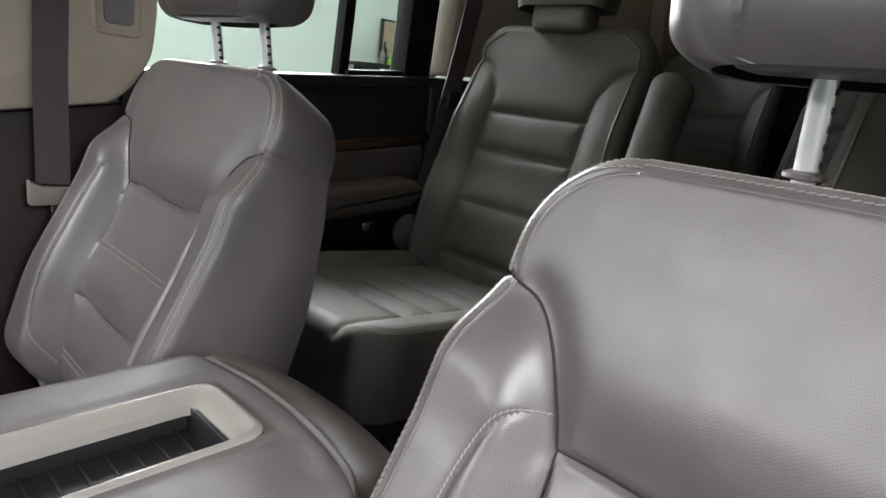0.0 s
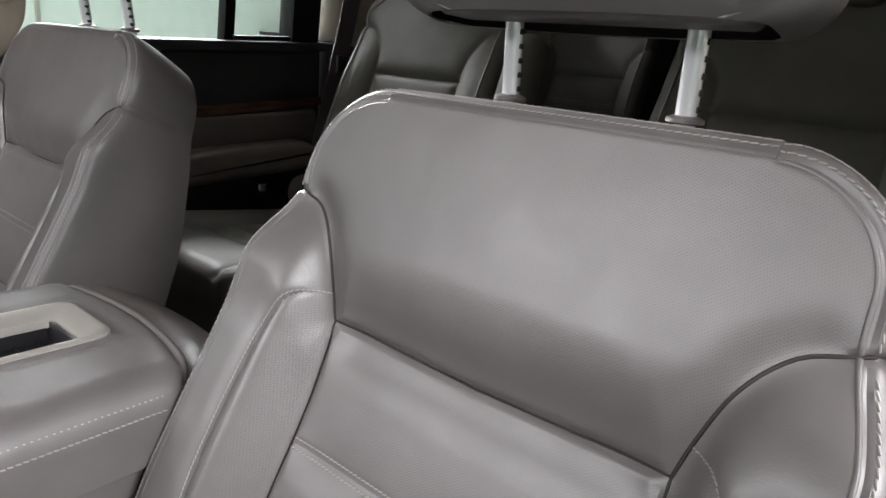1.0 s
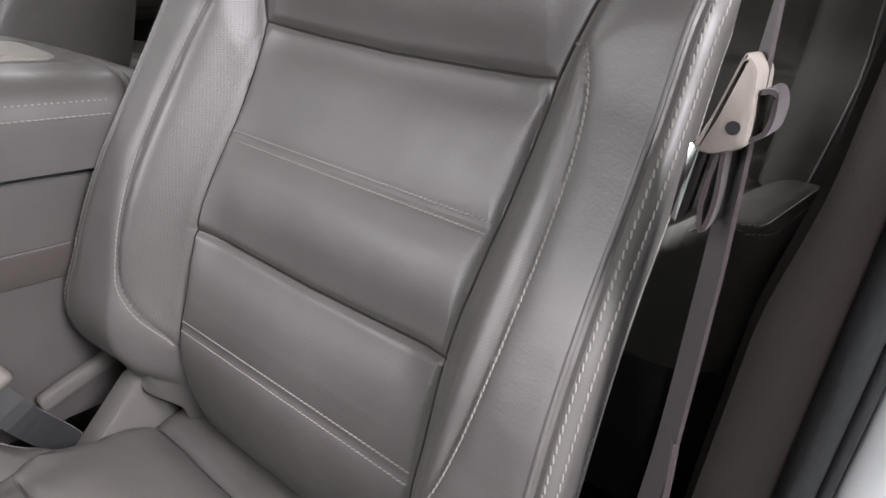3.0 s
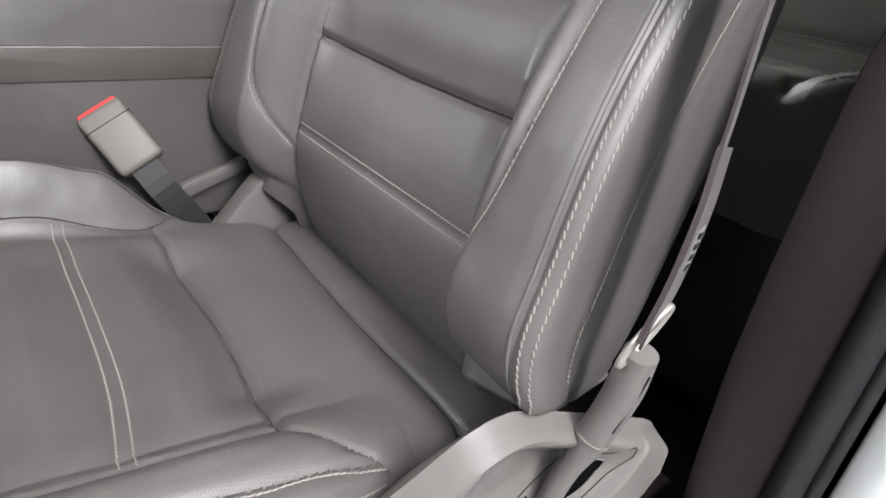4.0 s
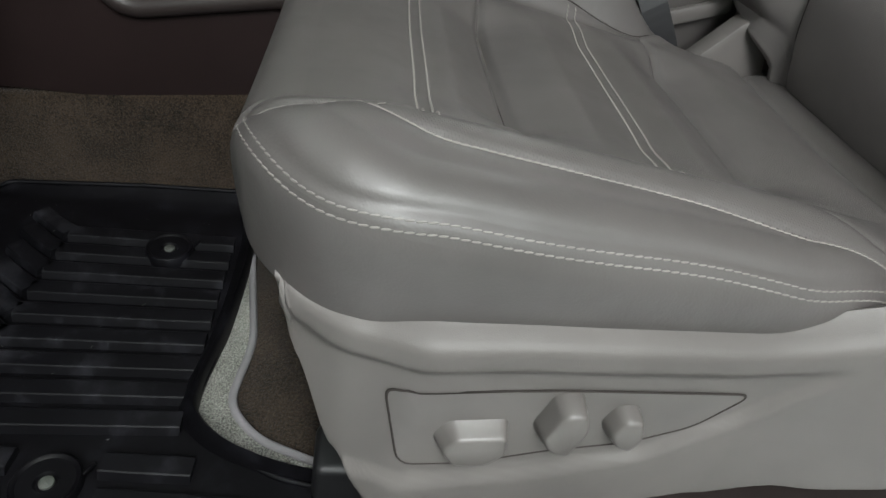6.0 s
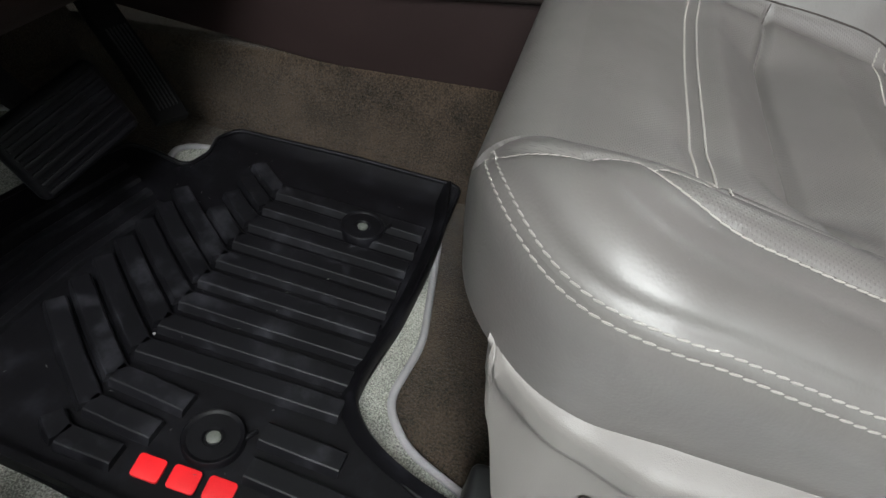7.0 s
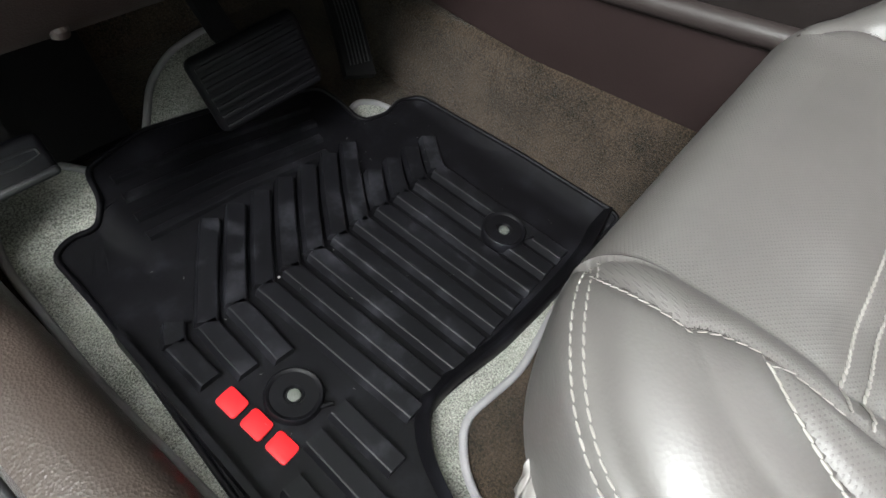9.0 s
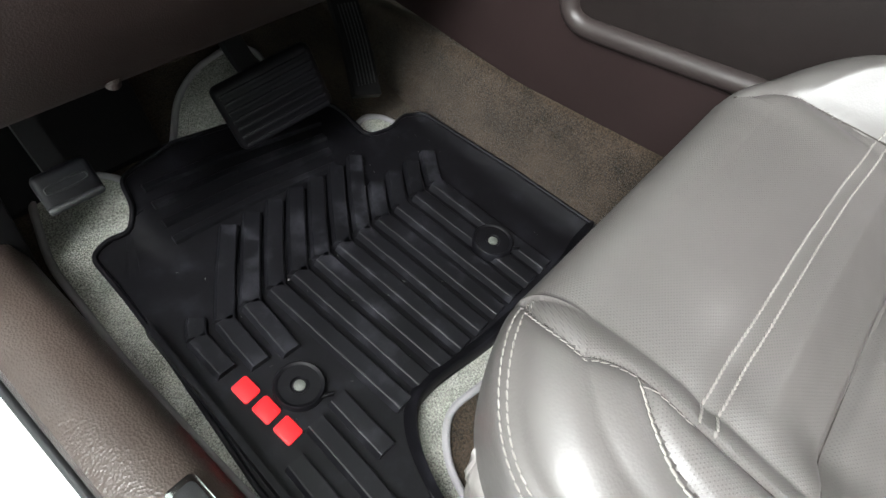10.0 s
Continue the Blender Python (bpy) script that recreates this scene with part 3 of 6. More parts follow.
    for k in (-1, 1):
        pad.stitches(seat, mirror([(a + 0.0028, b) for a, b in along(BOLSTER_CURVE, 60)], k), radius=0.0009)
        for off in (0.0075, 0.0155):
            pad.stitches(seat, [(k * (float(pad.edge(v)) + off), v) for v in np.linspace(-0.068, 0.388, 90)], slant=14 * k, radius=0.0009, pitch=0.0056, length=0.0050)
            up = [(k * (float(pad.edge(v)) + off), v) for v in to_corner(0.402, v1, 0.066, 20)]
            pad.stitches(seat, up, slant=14 * k, radius=0.0009, pitch=0.0056, length=0.0050)
        pad.piping(seat, [(k * (float(pad.edge(v)) - 0.001), v) for v in to_corner(-0.069, v1, 0.066)], 0.0018, M_PLAIN, -0.0008, 170)
        pad.crease(seat, [(k * (float(pad.edge(0.40)) + d), 0.400) for d in (0.002, 0.04, 0.08, 0.115)], 0.0009, -0.0002)
    pad.stitches(seat, [(side * (float(pad.edge(v)) + 0.062), v) for v in np.linspace(-0.045, 0.385, 60)], slant=18 * side, radius=0.0008)
    if side > 0:
        # sewn-in tag on the outer flank
        v, f = [], []
        for j, vv in enumerate(np.linspace(0.300, 0.348, 7)):
            for k2 in range(4):
                v.append(pad.world(np.array(float(pad.edge(vv)) + 0.100 + 0.006 * k2), np.array(vv), 0.0012))
        f = [(j * 4 + k2, j * 4 + k2 + 1, j * 4 + k2 + 5, j * 4 + k2 + 4) for j in range(6) for k2 in range(3)]
        part("side_tag", mesh_of("side_tag", v, f, M_BLACK), M_BLACK, seat, "small black sewn tag")
        v = [pad.world(np.array(float(pad.edge(vv)) + 0.107 + 0.004 * k2), np.array(vv), 0.0018) for vv in (0.308, 0.318, 0.328, 0.338) for k2 in range(2)]
        part("tag_bar", mesh_of("tag_bar", v, [(j * 2, j * 2 + 1, j * 2 + 3, j * 2 + 2) for j in range(3)], M_LABEL), M_LABEL, seat)
    reach = float(pad.edge(v1))
    for off in (0.0075, 0.0155):
        pad.stitches(seat, [(-reach, v1 + off), (reach, v1 + off)], slant=14, radius=0.0007, pitch=0.0056, length=0.0050)
    pad.piping(seat, [(-reach, v1 + 0.002), (0, v1 + 0.002), (reach, v1 + 0.002)], 0.0018, M_PLAIN, -0.0008, 40)
    return pad


def seat_cushion(seat, ox, dy, dz, res, side):
    """The padded seat; side: +1 when the outer flank lies towards +x."""
    v1 = 0.318
    half = with_corner(table((-0.19, 0.205), (-0.08, 0.206), (-0.03, 0.222), (0.04, 0.236), (0.20, 0.238), (0.36, 0.236)), v1, 0.066)

    def face(x, v):
        a = np.abs(x)
        outer = x * side > 0
        rise = np.clip((a - 0.135) / 0.07, 0, 1)
        hump = np.where(outer, 0.017 * (1 - ((rise - 0.6) / 0.6) ** 2) * smooth((v + 0.12) / 0.14), inner_top(v) * smooth((a - 0.166) / 0.042))
        return hump - 0.020 * smooth((v - 0.26) / 0.12) * np.where(outer, 1, 1 - 0.8 * smooth((a - 0.12) / 0.06)) - 0.004 * np.cos(np.clip(x / 0.14, -1, 1) * math.pi / 2)

    inner_top = table((-0.19, 0.0), (-0.055, 0.002), (-0.03, 0.016), (0.035, 0.054), (0.10, 0.066), (0.20, 0.060), (0.30, 0.047), (0.36, 0.030))

    def back(v):
        return 0.085 + 0 * np.asarray(v, float)

    pad = Padding((ox, -0.145 + dy, 0.343 + dz), (0, -0.9923, 0.124), (0, 0.124, 0.9923), half, face, back, -0.190, v1, 0.034)
    out_seam = along([(0.212, -0.050), (0.176, -0.024), (0.155, 0.004), (0.152, 0.094), (0.153, 0.181), (0.156, 0.252), (0.155, 0.284), (0.159, 0.299), (0.168, 0.311), (0.184, 0.317)], 60)
    in_seam = along([(-0.200, -0.04), (-0.178, 0.0), (-0.183, 0.09), (-0.180, 0.20), (-0.172, 0.30), (-0.168, 0.350)], 50)
    top = along([(0.206, -0.046), (0.199, 0.0), (0.194, 0.046), (0.188, 0.10), (0.186, 0.17), (0.185, 0.225), (0.183, 0.250), (0.172, 0.270), (0.156, 0.284)], 80)
    in_top = along([(-0.205, -0.03), (-0.215, 0.05), (-0.222, 0.15), (-0.212, 0.27)], 40)
    so, si = mirror(out_seam, side), mirror(in_seam, side)
    pad.seams += [(so, 0.0024, 0.0026, 0.002, 0.010), (si, 0.004, 0.003, 0.004, 0.012), (mirror(top, side), 0.0025, 0.0022, 0.003, 0.009)]
    ends = sorted((-0.180 * side, 0.154 * side))
    SAG = {0.0: (-0.022, -0.009), 0.094: (-0.018, -0.016), 0.181: (-0.004, -0.004), 0.252: (-0.006, -0.009)}

    def across(v, shift=0.0):
        """A line across the seat: its outer end, its middle and its inner end."""
        mid, far = SAG[v]
        return along([(0.154 * side, v + shift), (0.06 * side, v + mid * 0.8 + shift), (-0.05 * side, v + mid + shift), (-0.180 * side, v + far + shift)], 24)

    for v, deep in ((0.0, 1), (0.181, 1), (0.094, 0), (0.252, 0)):
        pad.seams.append((across(v), 0.007 if deep else 0.002, 0.004 if deep else 0.008, 0.018 if deep else 0.006, 0.034, ends[0] + (0.022 if ends[0] < -0.15 else -0.015), ends[1] - (0.022 if ends[1] > 0.15 else -0.015)))
    pad.seams.append(([(-0.20, -0.145), (0.20, -0.135)], 0.006, 0.004, 0.008, 0.018))
    rim = to_corner(-0.04, v1, 0.066)

    def dip(v):
        """How far the rim sinks at the front corner."""
        return 0.009 * math.exp(-((v - 0.287) / 0.026) ** 2) - 0.004 * math.exp(-((v - 0.10) / 0.06) ** 2)

    pad.seams.append(([(side * (float(pad.edge(v)) + 0.029 + dip(v)), v) for v in rim], 0.0018, 0.0034, 0.0, 0.01))
    o, i_, t = (np.array(sorted([(b, a) for a, b in c])) for c in (out_seam, in_seam, top))

    def classify(s, v):
        q = s * side
        edge_o = np.where(v < -0.05, 0.212, np.interp(v, o[:, 0], o[:, 1]))
        edge_i = np.interp(v, i_[:, 0], i_[:, 1])
        strip = np.where(v > 0.252, "ins_a", np.where(v > 0.181, "ins_b", np.where(v > 0.094, "ins_c", np.where(v > 0, "ins_d", np.where(v > -0.14, "ins_e", "ins_f")))))
        low = np.abs(s) > pad.edge(v) + 0.046
        tt = np.where((v > -0.046) & (v < 0.285), np.interp(v, t[:, 0], t[:, 1]), -1)
        res_ = np.where((q > edge_i) & (q < edge_o), strip, np.where(q > 0, np.where(q < tt, "strip", "outer"), "inner"))
        return np.where(low, np.where(q > 0, "flank_o", "flank_i"), res_)

    looks = {"strip": (M_PERF, "bolster_strip", "finely perforated leather"), "outer": (M_PLAIN, "bolster", ""), "inner": (M_PLAIN, "bolster", ""),
             "flank_o": (M_PLAIN, "side_panel", ""), "flank_i": (M_PLAIN, "side_panel", ""), "end": (M_PLAIN, "front_panel", ""), "back": (M_BLACK, "underside", "")}
    for k in "abcdef":
        looks["ins_" + k] = (M_PERF, "insert_panel", "finely perforated leather")
    pad.build(seat, res, classify, looks)
    for v in (0.0, 0.181):
        pad.crease(seat, across(v), 0.0008, -0.0002)
    pad.crease(seat, so, 0.0007, -0.0003)
    pad.crease(seat, si, 0.0010, -0.0004)
    pad.crease(seat, mirror(top, side), 0.0008, -0.0003)
    pad.crease(seat, [(-0.20, -0.145), (0.20, -0.135)], 0.0013, -0.0004)
    for v in (0.094, 0.252):
        for d in (-0.0070, 0.0020):
            pad.stitches(seat, across(v, d), radius=0.0011)
    pad.stitches(seat, mirror([(a + 0.0045, b) for a, b in top], side), radius=0.0010, pitch=0.0048, length=0.0049, slant=8, lift=0.0003)
    front = [p for p in out_seam if p[1] > 0.250]
    pad.stitches(seat, mirror([(a + 0.003, b) for a, b in front], side), radius=0.0005)
    pad.stitches(seat, mirror([(a - 0.003, b) for a, b in in_top], side), radius=0.0009)
    for off in (0.0345, 0.0402):
        pad.stitches(seat, [(side * (float(pad.edge(v)) + off + dip(v)), v) for v in np.r_[np.linspace(-0.040, v1 - 0.06, 60), v1 - 0.06 * (1 - np.sin(np.linspace(0, math.pi / 2, 40)))]], slant=8, radius=0.0008, length=0.0047, pitch=0.0053)
    return pad


def head_rest(seat, ox, dy, dz, res):
    """A padded head rest on two notched chrome posts."""
    body = with_corner(eased(table((-0.12, 0.160), (-0.05, 0.164), (-0.01, 0.172), (0.06, 0.176), (0.12, 0.166)), 0.018), 0.075, 0.05)

    def half(v):
        low = np.clip(-0.050 - np.asarray(v, float), 0, 0.02995)
        return body(v) - 0.030 + np.sqrt(0.030**2 - low**2)

    def face(x, v):
        k = np.sqrt(1 - np.clip((-0.045 - v) / 0.042, 0, 0.995) ** 2)
        return (0.055 - 0.02 * (x / 0.15) ** 2 - 0.9 * np.maximum(v, 0) ** 2) * k

    def rear(v):
        return 0.055 * np.sqrt(1 - np.clip((-0.045 - np.asarray(v, float)) / 0.042, 0, 0.995) ** 2)

    pad = Padding((ox, 0.205 + dy, 1.068 + dz), (0, 0.10, 0.995), (0, -0.995, 0.10), half, face, rear, -0.080, 0.075, 0.026)
    for k in (-1, 1):
        pad.seams.append(([(k * 0.112, -0.08), (k * 0.116, 0.1)], 0.003, 0.0025, 0.002, 0.01))

    def classify(s, v):
        return np.where(np.abs(s) < 0.112, "front", np.where(s < 0, "l", "r"))

    pad.build(seat, res, classify, {"front": (M_PLAIN, "head_rest_face", ""), "l": (M_PLAIN, "head_rest_cheek", ""), "r": (M_PLAIN, "head_rest_cheek", ""), "back": (M_PLAIN, "head_rest_back", ""), "end": (M_PLAIN, "head_rest_top", "")})
    for k in (-1, 1):
        pad.stitches(seat, [(k * 0.107, -0.040), (k * 0.111, 0.07)])
        pad.stitches(seat, [(k * 0.119, -0.040), (k * 0.123, 0.07)])
    part("head_rest_base", rbox(ox, 0.200 + dy, 0.995 + dz, 0.236, 0.046, 0.014, 0.006, 3), M_PLAIN, seat)
    for k in (-1, 1):
        x, y0, z0 = ox + k * 0.075, 0.236 + dy, 0.915 + dz
        y1, z1 = 0.212 + dy + 0.012, 1.01 + dz
        post = part("post", tube_mesh("post", [(x, y0, z0), (x, (y0 + y1) / 2, (z0 + z1) / 2), (x, y1, z1)], 0.0078, M_POST, 16), M_POST, seat, "chrome head rest post")
        for i in range(6):
            f = 0.22 + i * 0.12
            part("notch", rbox(x + 0.0070, y0 + (y1 - y0) * f, z0 + (z1 - z0) * f, 0.0035, 0.006, 0.0045, 0.0008, 1), M_BLACK, post)
        part("collar", lathe([(0.011, 0), (0.0135, 0.001), (0.0135, 0.004), (0.009, 0.006)], (x, 0.234 + dy, 0.925 + dz)), M_DARKL, seat, "plastic post guide")


def front_seat(label, ox, dy, dz, res, side):
    seat = thing("front_seat", label, "car seat", (ox, -0.15 + dy, 0.0), "front seats")
    seat.location = (0, 0, 0)
    seat_back(seat, ox, dy, dz, res, side)
    seat_cushion(seat, ox, dy, dz, res, side)
    head_rest(seat, ox, dy, dz, res * 1.4)
    return seat


driver = front_seat("taupe leather driver seat with pale stitching and perforated centre", 0.0, 0.0, 0.0, 0.0024, 1)
passenger = front_seat("taupe leather passenger seat beside the console with chrome head rest posts", -0.882, 0.028, 0.028, 0.0045, -1)

def sheet_yz(outline):
    """An outline in the y-z plane cut into small faces."""
    bm = bmesh.new()
    bm.faces.new([bm.verts.new((0.0, a, b)) for a, b in outline])
    for _ in range(5):
        bmesh.ops.triangulate(bm, faces=[f for f in bm.faces if len(f.verts) > 3])
        bmesh.ops.subdivide_edges(bm, edges=[e for e in bm.edges if e.calc_length() > 0.012], cuts=1, use_grid_fill=False)
    bmesh.ops.triangulate(bm, faces=bm.faces)
    bmesh.ops.recalc_face_normals(bm, faces=bm.faces)
    if sum(f.normal.x for f in bm.faces) < 0:
        bmesh.ops.reverse_faces(bm, faces=bm.faces)
    return bm


# ---- plastic shield on the outer flank of the driver seat
SHIELD_EDGE = table((-0.470, 0.316), (-0.455, 0.308), (-0.43, 0.302), (-0.40, 0.304), (-0.32, 0.312), (-0.19, 0.319), (-0.14, 0.332), (-0.115, 0.344), (-0.090, 0.374), (-0.072, 0.388), (-0.05, 0.397), (-0.02, 0.391), (0.03, 0.376), (0.06, 0.364), (0.10, 0.345), (0.135, 0.315))


def SHIELD_TOP(y):
    """The shield's upper edge, its bends eased."""
    return float(np.mean([SHIELD_EDGE(y + d) for d in np.linspace(-0.022, 0.022, 9)]))


SHIELD_LOW = table((-0.470, 0.300), (-0.455, 0.235), (-0.43, 0.165), (-0.40, 0.118), (-0.30, 0.112), (-0.186, 0.154), (-0.121, 0.177), (-0.06, 0.201), (-0.005, 0.226), (0.04, 0.247), (0.09, 0.268), (0.108, 0.285))
SHIELD_OUT = table((-0.470, 0.200), (-0.42, 0.225), (-0.38, 0.238), (-0.18, 0.240), (-0.05, 0.270), (0.05, 0.291), (0.19, 0.292))


FLANGE = table((-0.47, 0.158), (-0.39, 0.166), (-0.32, 0.180), (-0.24, 0.204), (-0.19, 0.243), (-0.15, 0.285), (-0.11, 0.335), (0.14, 0.50))


LIP = table((-0.12, 0.208), (-0.057, 0.242), (-0.010, 0.267), (0.030, 0.299), (0.06, 0.331), (0.12, 0.40))


def POCKET_LIP(y):
    """Lower rim of the belt anchor's pocket, its bends eased."""
    return float(np.mean([LIP(y + d) for d in np.linspace(-0.02, 0.02, 9)]))


POCKET_WALL = table((0.20, -0.045), (0.242, -0.057), (0.297, -0.079), (0.342, -0.092), (0.42, -0.090))


def shield_x(y, z):
    """How far out the shield's skin lies."""
    zt, zl, x = float(SHIELD_TOP(y)), float(SHIELD_LOW(y)), float(SHIELD_OUT(y))
    d = zt - z
    x -= 0.020 * (1 - float(smooth(d / 0.018))) ** 2
    ahead = float(smooth((-0.12 - y) / 0.06))
    x += 0.007 * (1 - float(smooth((d - 0.026) / 0.012))) * ahead
    x += 0.006 * float(smooth((float(FLANGE(y)) - z) / 0.010 + 0.5)) * ahead
    x -= 0.026 * float(smooth((zl + 0.014 - z) / 0.014))
    lip = POCKET_LIP(y)
    wall = float(POCKET_WALL(z))
    sc = float(smooth((y - wall) / (0.011 + 0.055 * smooth((z - 0.275) / 0.09))) * smooth((0.092 - y) / 0.025))
    x += sc * 0.002
    return x - sc * (0.009 * float(smooth((z - lip) / 0.005)) + 0.027 * float(np.clip((z - lip) / 0.050, 0, 1))) * (1 - 0.85 * float(smooth((z - zt + 0.050) / 0.042)))


def seat_shield():
    ys = np.linspace(-0.470, 0.108, 190)
    rings = []
    for y in ys:
        zt, zl, xo = float(SHIELD_TOP(y)), float(SHIELD_LOW(y)), float(SHIELD_OUT(y))
        ring = [(xo - 0.050, zt - 0.045), (xo - 0.026, zt - 0.006)]
        lip = min(zt - 0.012, max(zl + 0.030, POCKET_LIP(y)))
        for z in np.r_[np.linspace(zt, lip + 0.007, 34)[:-1], np.linspace(lip + 0.007, lip - 0.008, 16)[:-1], np.linspace(lip - 0.008, zl, 20)]:
            ring.append((shield_x(y, z), z))
        ring.append((xo - 0.050, zl + 0.004))
        rings.append([(x, y, z) for x, z in ring])
    n = len(rings[0])
    verts = [p for r in rings for p in r]
    faces = []
    for i in range(len(rings) - 1):
        for j in range(n):
            k = (j + 1) % n
            faces.append((i * n + j, i * n + k, (i + 1) * n + k, (i + 1) * n + j))
    faces.append(tuple(range(n)))
    faces.append(tuple((len(rings) - 1) * n + j for j in range(n))[::-1])
    shield = part("side_shield", mesh_of("side_shield", verts, faces, M_TRIM), M_TRIM, driver, "light taupe grained plastic shield")
    outline = rounded([(-0.402, 0.250), (-0.30, 0.263), (-0.183, 0.269), (-0.208, 0.236), (-0.244, 0.217), (-0.294, 0.205), (-0.343, 0.188), (-0.387, 0.184)], 0.010)
    c = np.mean(outline, axis=0)
    big = [tuple(c + (np.array(p) - c) * 1.010) for p in outline]

    def patch(points, lift):
        """A thin plate that follows the shield."""
        bm = sheet_yz(points)
        for v in bm.verts:
            v.co.x = shield_x(v.co.y, v.co.z) + lift
        return bm

    part("panel_gap", patch(big, 0.0006), M_SEAM, shield)
    part("panel_edge", tube_mesh("panel_edge", [(shield_x(a, b) + 0.0012, a, b) for a, b in outline], 0.0008, M_SEAM, 6, True), M_SEAM, shield)
    part("switch_panel", patch(outline, 0.0014), M_SWITCH, shield, "smooth taupe switch panel")

    def key(outline2, depth, tilt):
        cy, cz = np.mean(outline2, axis=0)
        base = shield_x(cy, cz)
        bm = prism(rounded(outline2, 0.006, 6), "x", base - 0.004, base + depth, 0.004, 3)
        for v in bm.verts:
            if v.co.x > base + 0.003:
                v.co.y = cy + (v.co.y - cy) * 0.86 + 0.002
                v.co.z = cz + (v.co.z - cz) * 0.84 - tilt
        part("switch", bm, M_SWITCH, shield, "seat adjustment switch")

    key([(-0.371, 0.216), (-0.364, 0.231), (-0.326, 0.236), (-0.323, 0.214), (-0.337, 0.199), (-0.360, 0.199)], 0.013, 0.002)
    key([(-0.312, 0.232), (-0.304, 0.261), (-0.288, 0.264), (-0.281, 0.245), (-0.289, 0.214), (-0.304, 0.219)], 0.016, 0.001)
    key([(-0.270, 0.237), (-0.264, 0.254), (-0.250, 0.255), (-0.243, 0.235), (-0.250, 0.219), (-0.262, 0.224)], 0.013, 0.001)
    # anchor pocket: slotted cover below the belt stalk
    def on_plate(y, z):
        return shield_x(y, z) + 0.0002

    def line_on(points, n=24):
        return [(on_plate(y, z), y, z) for y, z in spline([(a, b) for a, b in points], n)] if len(points) > 2 else [(on_plate(y, z), y, z) for y, z in np.linspace(points[0], points[1], n)]

    fork, joint = (-0.034, 0.270), (-0.001, 0.2955)
    for a, b in ((fork, joint), (fork, (-0.041, 0.2725)), (fork, (-0.0325, 0.2625)), (joint, (-0.0050, 0.3050)), (joint, (0.0090, 0.2915))):
        part("slot", tube_mesh("slot", line_on([a, b], 6), 0.0010, M_VOID, 6), M_VOID, shield)
    low = [(y, POCKET_LIP(y) + 0.0065) for y in np.linspace(-0.050, 0.062, 14)]
    high = [(0.060, 0.352), (0.040, 0.345), (0.022, 0.335), (0.0, 0.314), (-0.021, 0.293), (-0.038, 0.275), (-0.047, 0.262)]
    pts = [(on_plate(y, z), y, z) for y, z in rounded(low + high, 0.004, 3)]
    part("plate_edge", tube_mesh("plate_edge", pts, 0.0005, M_SEAM, 6, True), M_SEAM, shield)
    turn = radians(43)
    rim = [(0.024 + 0.026 * math.cos(w) * math.cos(turn) - 0.0075 * math.sin(w) * math.sin(turn), 0.3185 + 0.026 * math.cos(w) * math.sin(turn) + 0.0075 * math.sin(w) * math.cos(turn)) for w in np.linspace(0, 2 * math.pi, 28, endpoint=False)]
    # Flat patch on the skin; the shade inside the opening is its colour.
    part("pocket_opening", patch(rim, 0.0012), M_VOID, shield)
    part("opening_rim", tube_mesh("opening_rim", [(on_plate(y, z) + 0.0006, y, z) for y, z in rim], 0.0010, M_TRIM, 6, True), M_TRIM, shield)


seat_shield()
# inner hinge cover and the rail skirt below the cushion
part("hinge_cover", prism(rounded([(-0.075, 0.300), (-0.012, 0.372), (0.020, 0.362), (0.045, 0.28)], 0.008), "x", -0.226, -0.196, 0.004), M_TRIM, driver, "taupe plastic hinge cover")
part("hinge_bar", prism(rounded([(-0.085, 0.350), (-0.005, 0.378), (0.000, 0.362), (-0.080, 0.332)], 0.006), "x", -0.268, -0.256, 0.003), M_TRIM, driver)
part("seat_base", rbox(0.0, -0.17, 0.17, 0.36, 0.46, 0.18, 0.02), M_BLACK, driver)
for sx in (-1, 1):
    part("seat_rail", rbox(sx * 0.15, -0.16, 0.045, 0.05, 0.56, 0.05, 0.008), M_BLACK, driver)
    part("seat_rail", rbox(-0.882 + sx * 0.15, -0.17, 0.045, 0.05, 0.56, 0.05, 0.008), M_BLACK, passenger)
part("seat_base", rbox(-0.882, -0.17, 0.19, 0.36, 0.46, 0.20, 0.02), M_BLACK, passenger)
part("side_shield", rbox(-0.882 + 0.238, -0.14, 0.27, 0.03, 0.60, 0.16, 0.012), M_TRIM, passenger)

part("rail_cover", prism(rounded([(-0.33, 0.01), (-0.33, 0.085), (-0.112, 0.126), (0.0, 0.146), (0.018, 0.146), (0.040, 0.112), (0.080, 0.100), (0.15, 0.158), (0.26, 0.165), (0.26, 0.01)], 0.008, 4), "x", 0.190, 0.252, 0.006, 3), M_RIM, driver, "dark brown plastic seat rail cover")

# ---------------------------------------------------------------- seat belt of the driver
belt = thing("seat_belt", "dusky brown woven seat belt with a beige tongue", "seat belt", group="seat belts")
stalk = spline([(0.266, 0.000, 0.290), (0.270, 0.007, 0.330), (0.278, 0.015, 0.372), (0.286, 0.019, 0.413), (0.291, 0.017, 0.450)], 24)
v_, f_ = tube(stalk, list(np.interp(np.linspace(0, 1, 24), [0, 0.35, 0.5, 0.85, 1], [0.0080, 0.0083, 0.0112, 0.0120, 0.0105])), 20)
cover = part("anchor_stalk", mesh_of("anchor_stalk", v_, f_, M_TRIM), M_TRIM, belt, "taupe plastic belt anchor stalk")
part("stalk_joint", tube_mesh("stalk_joint", [(0.2925, 0.0125, 0.390), (0.2972, 0.0165, 0.415), (0.3015, 0.0155, 0.440)], 0.0007, M_BLACK, 6), M_BLACK, cover)
